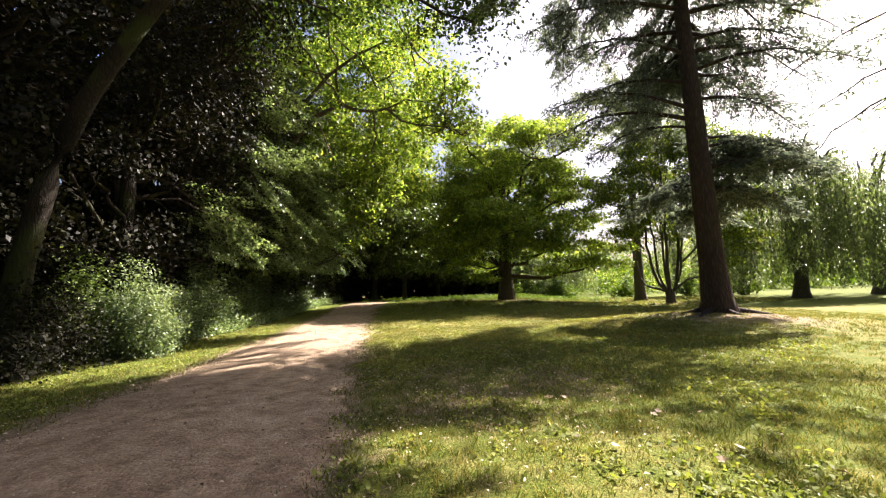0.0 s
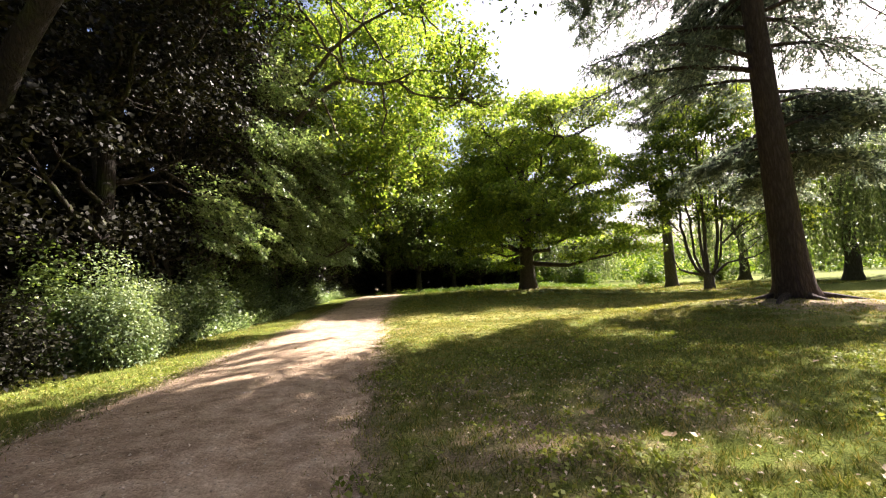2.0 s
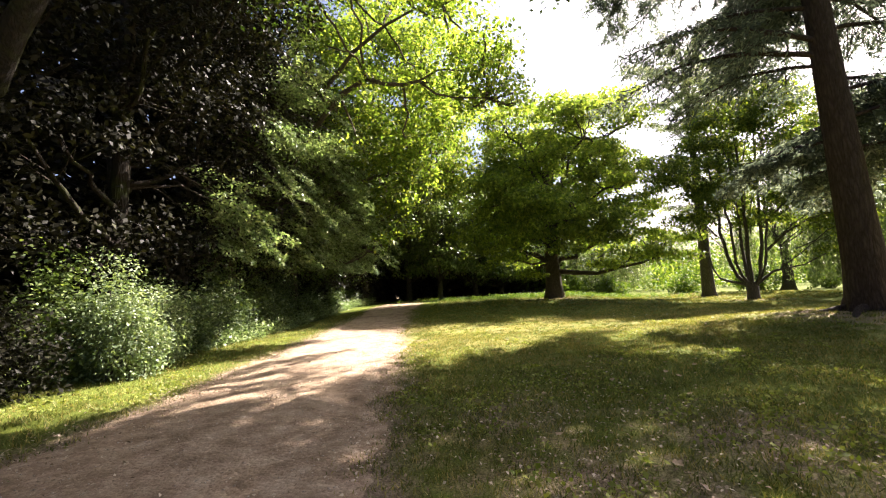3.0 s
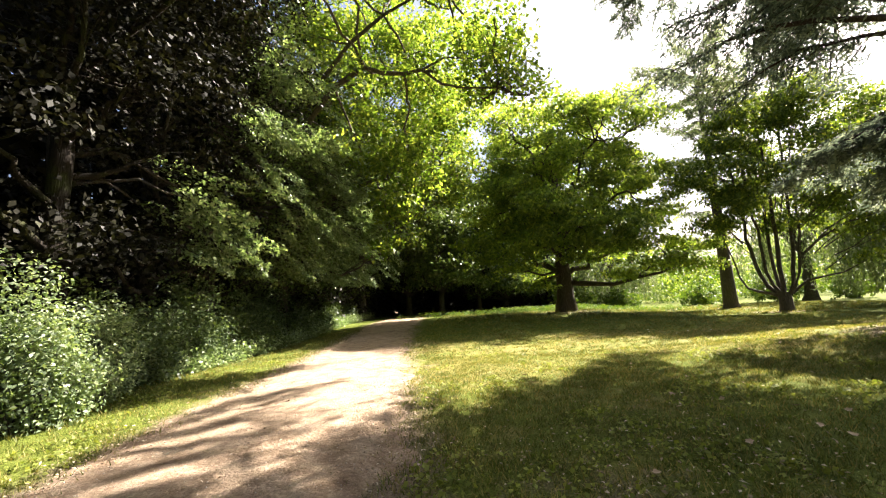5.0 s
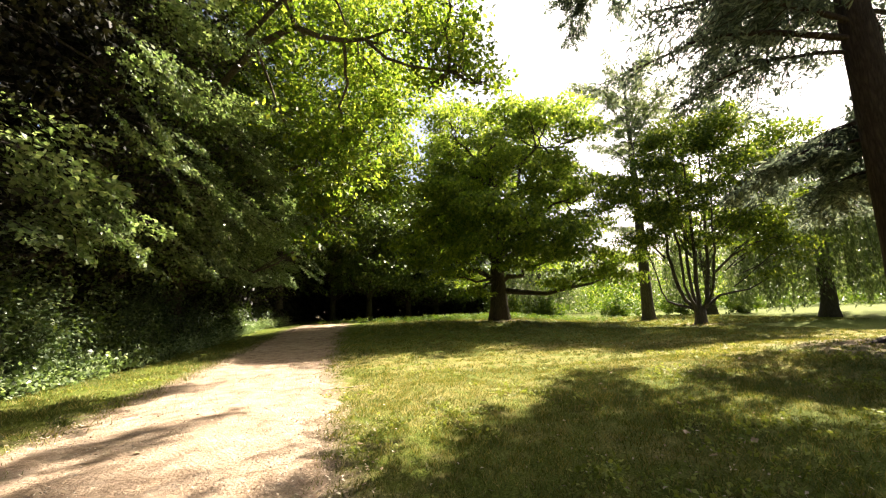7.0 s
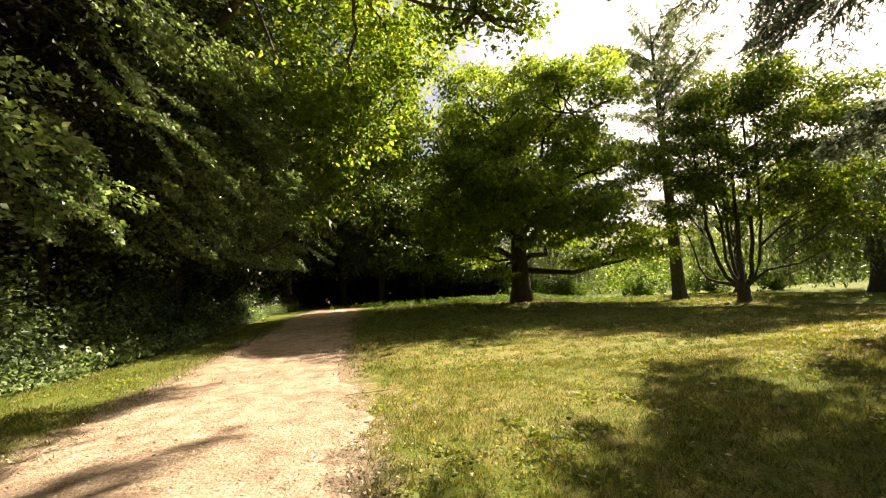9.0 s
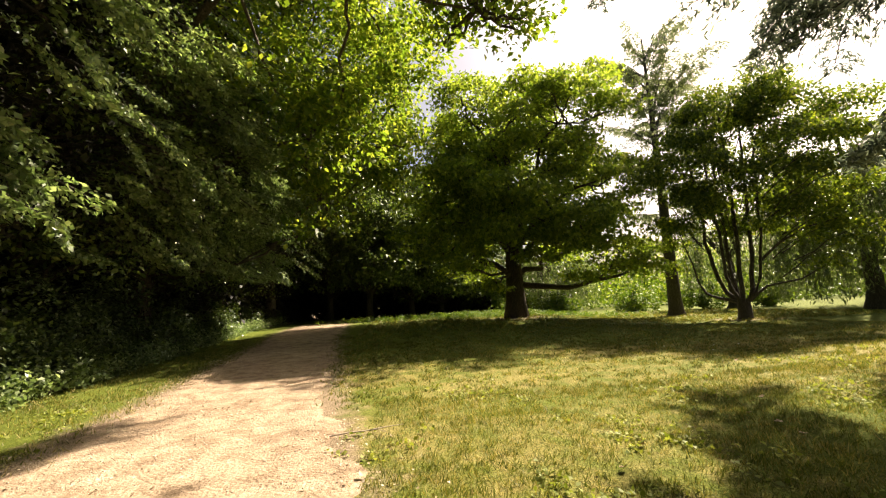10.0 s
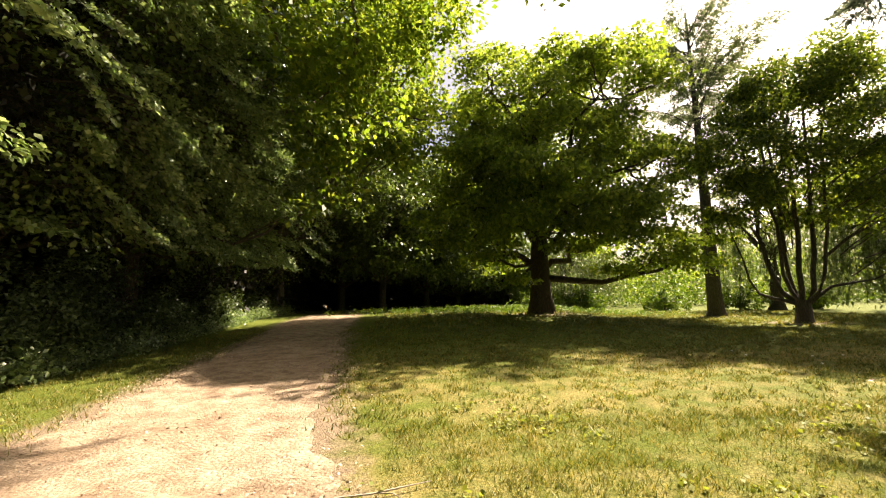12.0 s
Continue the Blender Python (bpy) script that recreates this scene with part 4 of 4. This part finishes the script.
for x, y, r, h, k in ((-9.0, 12.6, 0.8, 1.9, 70), (-9.2, 13.9, 0.8, 1.9, 70), (-9.5, 15.6, 0.8, 1.7, 60), (-9.8, 17.2, 0.75, 1.5, 45), (-10.1, 19.2, 0.7, 1.6, 40), (-10.3, 21.5, 0.7, 1.2, 30)):
    shrub((x, y), r, h, (BARK_GREY, EDGE_LEAF), "grey-green leafy shrub at the wood's edge", clumps=k, leaves=46, leaf=0.10)
# these four have the shade put into their leaf colour
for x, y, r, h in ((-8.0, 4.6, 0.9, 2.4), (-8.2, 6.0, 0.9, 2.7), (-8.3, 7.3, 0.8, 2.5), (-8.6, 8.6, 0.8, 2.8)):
    shrub((x, y), r, h, (BARK_MOSS_SHADE, SHADE_DARK_LEAF), "leafy shrub with the wood's shade in its leaf colour", clumps=70, leaves=38, leaf=0.09)
for y in np.arange(10.2, 24, 1.35):
    x = np.interp(y, [10, 13, 20, 30], [-9.5, -9.6, -10.4, -10.8]) + rng.uniform(-0.25, 0.25)
    shrub((x, y), rng.uniform(0.9, 1.2), rng.uniform(2.4, 3.4), (BARK_GREY, EDGE_LEAF if y > 14 else DARK_LEAF), "tall green leafy shrub at the wood's edge" if y > 14 else "tall dark leafy shrub at the wood's edge", clumps=80, leaves=40, leaf=0.10)
# undergrowth row, its leaf colour darkened to suggest shade
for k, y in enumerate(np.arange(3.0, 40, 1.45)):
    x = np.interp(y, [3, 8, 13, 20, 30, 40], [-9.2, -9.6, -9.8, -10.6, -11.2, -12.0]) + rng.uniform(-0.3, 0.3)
    shrub((x, y), rng.uniform(0.9, 1.3), rng.uniform(1.3, 2.6), (BARK_GREY, MID_LEAF), "leafy undergrowth shrub at the wood's edge, leaves darkened for shade", clumps=50, leaves=36, leaf=0.115)


# the leaning mossy trunk near the start
def leaning_trunk():
    ob = thing("leaning_tree", (-8.55, 7.7, float(gz(-8.55, 7.7))), "leaning woodland tree with moss on its trunk", "tree")
    t = np.linspace(0, 1, 14)
    p = np.stack([0.2 * t + 5.6 * t ** 2.2, -0.6 * t, -0.1 + 10.2 * t], -1) + rng.normal(0, 0.03, (14, 3))
    part("trunk", trunk_geo(p, np.linspace(0.24, 0.10, 14), 12, 0.4), BARK_MOSS_SHADE, ob, smooth=True)
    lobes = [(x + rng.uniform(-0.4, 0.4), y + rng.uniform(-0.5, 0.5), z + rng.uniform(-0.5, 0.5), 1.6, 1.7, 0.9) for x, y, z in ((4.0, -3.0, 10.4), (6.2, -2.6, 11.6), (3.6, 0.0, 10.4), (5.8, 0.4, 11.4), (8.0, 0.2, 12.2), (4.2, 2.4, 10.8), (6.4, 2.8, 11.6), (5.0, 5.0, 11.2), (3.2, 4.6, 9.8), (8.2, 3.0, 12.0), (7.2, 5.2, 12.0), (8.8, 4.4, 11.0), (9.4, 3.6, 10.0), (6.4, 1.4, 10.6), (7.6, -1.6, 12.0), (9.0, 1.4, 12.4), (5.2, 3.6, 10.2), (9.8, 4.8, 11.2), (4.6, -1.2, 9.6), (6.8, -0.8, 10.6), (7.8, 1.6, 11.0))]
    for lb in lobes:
        part("limb", tube(curve_pts(p[11], lb[:3], 8, (0, 0, 0.1), 0.08), np.linspace(0.09, 0.03, 8), 6), BARK_MOSS_SHADE, ob, smooth=True)
    centres, _ = in_lobes(lobes, 25)
    part("crown", clump_leaves(centres, 46, 0.5, 0.155, 0.6, 0.8, np.array([3.0, 0, 8.0]), 0.6), OVER_LEAF, ob)


leaning_trunk()


def foliage_mass(name, centres, leaves, radius, leaf, material, label, category="woodland", flat=0.7):
    geo = clump_leaves(np.asarray(centres), leaves, radius, leaf, flat, 0.6)
    return tagged(new(name, mesh_of(name, geo[0], geo[1], material)), label, category, kind="stuff")


# deeper wood behind the edge, and round the far bend of the path
n = 2400
c = np.stack([rng.uniform(-19, -13.0, n), rng.uniform(-14, 58, n), rng.uniform(0.2, 20.5, n)], -1)
# undergrowth, interior and far wood all use the leaf tone darkened for shade
low = np.stack([rng.uniform(-13.5, -11.2, 1200), rng.uniform(-6, 45, 1200), rng.uniform(0.1, 5.8, 1200)], -1)
foliage_mass("wood_undergrowth", low, 24, 0.65, 0.30, SHADE_DARK_LEAF, "undergrowth inside the wood, leaves darkened for shade", "undergrowth")
foliage_mass("wood_interior", c, 22, 1.0, 0.88, SHADE_DARK_LEAF, "depth of the wood beside the path, leaves darkened for shade")
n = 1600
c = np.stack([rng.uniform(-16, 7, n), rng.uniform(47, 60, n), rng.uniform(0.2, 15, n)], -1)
foliage_mass("far_wood", c, 20, 1.0, 0.8, SHADE_DARK_LEAF, "far wood at the bend of the path, leaves darkened for shade")
# never in sight; closes the back and holds off light from the horizon
n = 1100
c = np.stack([rng.uniform(-14, 36, n), rng.uniform(-24, -16, n), rng.uniform(0.2, 15, n)], -1)
foliage_mass("unseen_wood_behind", c, 15, 1.1, 0.66, DARK_LEAF, "unseen wood added behind the path's start to block sky")
# out of sight on the right, added to cut sky light on the lawn
n = 800
c = np.stack([rng.uniform(24, 40, n), rng.uniform(-20, 15, n), rng.uniform(0.2, 16, n)], -1)
foliage_mass("unseen_wood_beside", c, 16, 1.2, 0.76, DARK_LEAF, "unseen wood added right of the lawn to block low sky")
# hedge and trees far across the lawn
n = 1200
c = np.stack([rng.uniform(3, 110, n), rng.uniform(56, 74, n), rng.uniform(0.1, 1, n) ** 1.6 * 7.5], -1)
foliage_mass("far_hedge", c, 34, 1.0, 0.42, BRIGHT_LEAF, "sunlit bright green hedge across the lawn", "hedge")


for x, y, r, h in ((8.5, 45.0, 2.2, 3.2), (11.5, 47.0, 2.4, 3.0), (14.0, 44.5, 1.8, 2.4), (5.5, 48.0, 2.2, 3.6), (21.0, 46.0, 2.4, 3.0), (26.0, 43.0, 2.2, 2.6), (31.0, 41.0, 2.0, 2.8)):
    shrub((x, y), r, h, (BARK_GREY, BRIGHT_LEAF), "sunlit yellow-green bush across the lawn", clumps=90, leaves=34, leaf=0.22)
n = 900
c = np.stack([rng.uniform(34, 170, n), rng.uniform(84, 110, n), rng.uniform(0.05, 1, n) ** 0.8], -1)
c[:, 2] *= 7 + 5 * np.sin(c[:, 0] * 0.11) + 3 * np.sin(c[:, 0] * 0.31 + 1) + np.clip((c[:, 0] - 60) * 0.08, 0, 6)
foliage_mass("far_trees", c, 34, 1.5, 0.7, OAK_LEAF, "far green trees at the park's edge")


# willows: short trunk, arching limbs, curtains of hanging strands
def willow(base, height, radius, r0, label, strands=330, lean=0.0):
    bx, by = base
    ob = thing("willow_tree", (bx, by, float(gz(bx, by))), label, "tree")
    part("trunk", trunk_geo(curve_pts((0, 0, -0.1), (lean, 0, height * 0.5), 10, (0.15, 0, 0), 0.05), np.linspace(r0, r0 * 0.6, 10), 12, 0.5), BARK_GREY, ob, smooth=True)
    p_all, st = [], []
    for k in range(12):
        a = k * 2.4 + rng.uniform(-0.3, 0.3)
        q = rng.uniform(0.35, 0.95) * radius
        e = np.array([lean + q * np.cos(a), q * np.sin(a), height * rng.uniform(0.75, 0.98)])
        part("limb", tube(curve_pts((lean * 0.8, 0, height * 0.42), e, 9, (0, 0, 0.12 * height), 0.1), np.linspace(r0 * 0.42, 0.04, 9), 7), BARK_GREY, ob, smooth=True)
    for k in range(strands):
        a, q = rng.uniform(0, 6.283), radius * rng.uniform(0.25, 1.0) ** 0.6
        zt = height * (1 - 0.42 * (q / radius) ** 2) * rng.uniform(0.86, 1.05)
        zb = max(0.5, zt - rng.uniform(0.45, 0.95) * zt)
        top = np.array([lean + q * np.cos(a), q * np.sin(a), zt])
        low = top + np.array([0.35 * np.cos(a), 0.35 * np.sin(a), zb - zt])
        m = int((zt - zb) * 17)
        w = rng.uniform(0, 1, (m, 1))
        p_all.append(top * (1 - w) + low * w + rng.normal(0, 0.16, (m, 3)) * np.array([1, 1, 0.4]))
        st.append(tube(np.stack([top, (top + low) / 2, low]), np.array([0.012, 0.008, 0.004]), 3))
    tagged(part("strands", join(st), BARK_GREY, ob), kind="stuff")
    p = np.concatenate(p_all)
    ax = rng.normal(0, 0.25, p.shape) + np.array([0, 0, -1.0])
    s = rng.uniform(0.7, 1.3, len(p))
    part("crown", leaf_geo(p, rng.normal(0, 1, p.shape), ax, 0.30 * s, 0.09 * s), WILLOW_LEAF, ob)


willow((27.4, 30.7), 12.2, 5.4, 0.48, "grey-green weeping willow with hanging curtains", 300)
willow((27.2, 41.0), 9.5, 4.6, 0.45, "grey-green weeping willow with hanging curtains", 130)
willow((36.0, 33.0), 13.0, 6.4, 0.5, "grey-green weeping willow with hanging curtains", 220)
willow((13.5, 50.0), 8.0, 5.0, 0.4, "grey-green weeping willow with hanging curtains", 300)


# ---- small growth on the ground ----
def ground_top(x, y):
    return gz(x, y) + lumps(x, y)


def off_path(x, y, slack=0.0):
    return np.abs(x - path_mid(y)) > path_half(y) * 0.9 + slack


def blades(x0, x1, y0, y1, count, tall, wide):
    """Upright grass blades, gathered in tufts, clear of the path."""
    t = count // 14
    cx, cy = rng.uniform(x0, x1, t), rng.uniform(y0, y1, t)
    x = np.repeat(cx, 14) + rng.normal(0, 0.05, t * 14)
    y = np.repeat(cy, 14) + rng.normal(0, 0.05, t * 14)
    keep = off_path(x, y, rng.normal(0.06, 0.26, len(x)))
    keep &= rng.random(len(x)) < 0.55 + 0.45 * np.clip(0.5 + 0.9 * np.sin(1.9 * x + np.sin(1.3 * y)) * np.sin(1.6 * y + np.sin(2.2 * x)), 0, 1)
    x, y = x[keep], y[keep]
    n = len(x)
    h = tall * rng.uniform(0.45, 1.3, n)
    a = rng.uniform(0, 6.283, n)
    w = wide * rng.uniform(0.7, 1.3, n)
    lean = rng.normal(0, 0.55, (n, 2)) * h[:, None]
    z = ground_top(x, y) - 0.006
    side = np.stack([np.cos(a) * w, np.sin(a) * w, np.zeros(n)], -1)
    p = np.stack([x, y, z], -1)
    tip = p + np.concatenate([lean, h[:, None]], 1)
    v = np.stack([p - side, p + side, tip], 1).reshape(-1, 3)
    return v, np.arange(3 * n).reshape(-1, 3)


geo = join([blades(-2.6, 7, 1.4, 16, 230000, 0.058, 0.005), blades(-4.5, 17, 15.5, 27, 100000, 0.065, 0.009), blades(6.5, 17, 4, 15.5, 45000, 0.065, 0.008), blades(-9.4, -4.6, 3, 28, 75000, 0.075, 0.006), blades(-4, 26, 27, 43, 60000, 0.11, 0.016)])
tagged(new("grass", mesh_of("grass", geo[0], geo[1], GRASS)), "short green and straw-coloured lawn grass", "grass", kind="stuff")

# clover and plantain among the grass
k = 3600
cx, cy = rng.uniform(-3.2, 8, k), rng.uniform(1.6, 17, k)
cx[3000:] = path_mid(cy[3000:]) - path_half(cy[3000:]) - rng.uniform(0.1, 2.2, 600)
keep = off_path(cx, cy, 0.12) & (np.sin(1.9 * cx + 0.6) * np.sin(1.5 * cy + np.sin(cx)) + rng.normal(0, 0.3, k) > 0.1 + 0.08 * np.maximum(0, cy - 9))
c = np.stack([cx, cy, ground_top(cx, cy) + 0.03], -1)[keep]
geo = clump_leaves(c, 15, 0.10, 0.050, 0.2, 1.2, None, 0.0, 0.8)
tagged(new("clover", mesh_of("clover", geo[0], geo[1], CLOVER)), "low clover and plantain leaves in the lawn", "weeds", kind="stuff")

# weeds in the shade of the oak and along the wood
cx = np.concatenate([rng.normal(4.5, 5.0, 700), rng.uniform(-10.4, -7.6, 800)])
cy = np.concatenate([rng.normal(38.5, 2.6, 700), rng.uniform(3, 40, 800)])
cx[700:] = np.interp(cy[700:], [3, 8, 13, 20, 30, 40], [-8.3, -8.4, -8.6, -9.4, -10.0, -10.6]) - np.abs(rng.normal(0, 0.5, 800))
c = np.stack([cx, cy, gz(cx, cy) + np.concatenate([rng.uniform(0.02, 0.22, 700), rng.uniform(0.05, 0.5, 800)])], -1)
geo = clump_leaves(c[:700], 22, 0.16, 0.11, 0.9, 0.7)
tagged(new("weeds", mesh_of("weeds", geo[0], geo[1], BRIGHT_LEAF)), "knee-high leafy weeds beyond the oak", "weeds", kind="stuff")
geo = clump_leaves(c[700:], 22, 0.16, 0.10, 0.9, 0.7)
tagged(new("wood_edge_weeds", mesh_of("wood_edge_weeds", geo[0], geo[1], LIT_SPRAY_LEAF)), "low green weeds along the wood's foot", "weeds", kind="stuff")

# pebbles and leaf litter on the path
def stones(count, x0, x1, y0, y1, lo, hi):
    base = np.array([(1, 0, 0), (0, 1, 0), (-1, 0, 0), (0, -1, 0), (0, 0, 1), (0, 0, -1)], float)
    tri = np.array([(0, 1, 4), (1, 2, 4), (2, 3, 4), (3, 0, 4), (1, 0, 5), (2, 1, 5), (3, 2, 5), (0, 3, 5)])
    y = rng.uniform(y0, y1, count)
    x = path_mid(y) + path_half(y) * rng.uniform(x0, x1, count)
    s = rng.uniform(lo, hi, count) ** 1.0
    v = base[None] * s[:, None, None] * rng.uniform(0.6, 1.2, (count, 6, 1)) * np.array([1, 1, 0.55])
    a = rng.uniform(0, 6.283, count)
    ca, sa = np.cos(a)[:, None], np.sin(a)[:, None]
    v = np.stack([v[..., 0] * ca - v[..., 1] * sa, v[..., 0] * sa + v[..., 1] * ca, v[..., 2]], -1)
    v += np.stack([x, y, gz(x, y) + 0.035], -1)[:, None]
    return v.reshape(-1, 3), (tri[None] + 6 * np.arange(count)[:, None, None]).reshape(-1, 3)


geo = stones(6000, -0.9, 0.9, 1.5, 24, 0.004, 0.014)
tagged(new("pebbles", mesh_of("pebbles", geo[0], geo[1], STONE)), "loose pale pebbles on the gravel path", "gravel", kind="stuff")
k = 11000
y = rng.uniform(1.5, 26, k)
u1 = np.where(rng.random(k) < 0.55, np.sign(rng.normal(0, 1, k)) * rng.normal(0.98, 0.16, k), rng.uniform(-1, 1, k))
x = path_mid(y) + u1 * path_half(y)
some = np.sin(1.7 * x + 2 * np.sin(0.8 * y)) * np.sin(1.1 * y + np.sin(1.9 * x)) + rng.normal(0, 0.45, k) > 0.15
x, y = x[some], y[some]
k = len(x)
worn_x, worn_y = rng.normal(0.6, 1.2, 1500), rng.normal(6.6, 1.8, 1500)
x, y = np.concatenate([x, worn_x]), np.concatenate([y, worn_y])
k = len(x)
p = np.stack([x, y, gz(x, y) + 0.042], -1)
geo = leaf_geo(p, rng.normal(0, 0.3, p.shape) + np.array([0, 0, 1]), rng.normal(0, 1, p.shape) * np.array([1, 1, 0.1]), rng.uniform(0.02, 0.055, k), rng.uniform(0.012, 0.03, k), 0.25)
tagged(new("leaf_litter", mesh_of("leaf_litter", geo[0], geo[1], LITTER)), "brown leaf litter along the path's edges", "leaf litter", kind="stuff")


# single fallen leaves on the lawn
def curled_leaf():
    """A lobed dry leaf with curled tips."""
    ang = np.linspace(0, 2 * np.pi, 20, endpoint=False)
    r = 0.042 * (0.84 + 0.16 * np.cos(5 * ang)) * (1 + 0.2 * np.cos(ang))
    rim = np.stack([r * np.cos(ang), r * np.sin(ang), 0.012 + 0.03 * (r / 0.07) ** 2 * np.abs(np.sin(ang * 1.5))], -1)
    v = np.concatenate([[[0, 0, 0.006]], rim])
    f = np.array([(0, 1 + q, 1 + (q + 1) % 20) for q in range(20)])
    return v, f


spots = [(1.47, 3.71), (2.52, 3.61), (2.85, 4.66), (2.19, 3.36), (2.93, 3.14), (2.28, 4.61), (3.4, 4.29), (1.31, 5.44), (2.38, 4.7), (1.36, 5.42), (2.19, 8.82), (1.23, 10.02), (2.14, 9.11), (-2.06, 10.99), (1.89, 13.77), (-0.37, 12.7), (-3.53, 14.0), (-2.6, 13.0), (-4.4, 11.2)]
spots += [(rng.uniform(-0.5, 9), rng.uniform(4, 17)) for _ in range(44)]
lf = curled_leaf()
first = None
for q, (x, y) in enumerate(spots):
    m = pose(x, y, float(ground_top(x, y)) + 0.03, rng.uniform(-25, 25), rng.uniform(-25, 25), rng.uniform(0, 360))
    if first is None:
        first = tagged(new("fallen_leaf", mesh_of("fallen_leaf", lf[0], lf[1], DRY_LEAF)), "pale brown curled dry leaf lying on the grass", "leaf", "fallen leaves on the lawn")
        first.matrix_world = m
    else:
        copy_thing(first, m)


# white flowers standing in the grass
def white_flower(x, y):
    ob = thing("white_flower", (x, y, float(ground_top(x, y))), "small white flower standing in the lawn", "flower", "white flowers in the lawn")
    part("stem", tube(np.array([(0, 0, -0.01), (0.004, 0, 0.05), (0.01, 0.004, 0.11)]), np.array([0.0025, 0.002, 0.002]), 5), CLOVER, ob)
    a = np.arange(14) * 2 * np.pi / 14
    p = np.stack([0.01 + 0.016 * np.cos(a), 0.004 + 0.016 * np.sin(a), np.full(14, 0.115)], -1)
    part("petals", leaf_geo(p, np.tile([0, 0, 1.0], (14, 1)) + 0.4 * np.stack([np.cos(a), np.sin(a), 0 * a], -1), np.stack([np.cos(a), np.sin(a), 0.3 + 0 * a], -1), 0.032, 0.012), PETAL, ob)


for x, y in ((4.9, 19.8), (4.7, 19.2), (5.8, 18.8), (5.0, 17.9), (6.6, 18.9)):
    white_flower(x, y)

# a bare twig on the grass beside the path
tw = thing("fallen_twig", (-2.68, 14.3, float(ground_top(-2.68, 14.3)) + 0.02), "pale bare twig lying beside the path", "twig")
part("stem", tube(np.array([(-0.42, -0.06, 0.0), (-0.2, -0.03, 0.015), (0.0, 0.0, 0.012), (0.22, 0.06, 0.02), (0.45, 0.16, 0.01)]), np.array([0.009, 0.008, 0.007, 0.006, 0.003]), 6), STONE, tw, smooth=True)
part("side_shoot", tube(np.array([(0.05, 0.01, 0.012), (0.16, -0.05, 0.03), (0.24, -0.12, 0.02)]), np.array([0.005, 0.004, 0.002]), 5), STONE, tw, smooth=True)
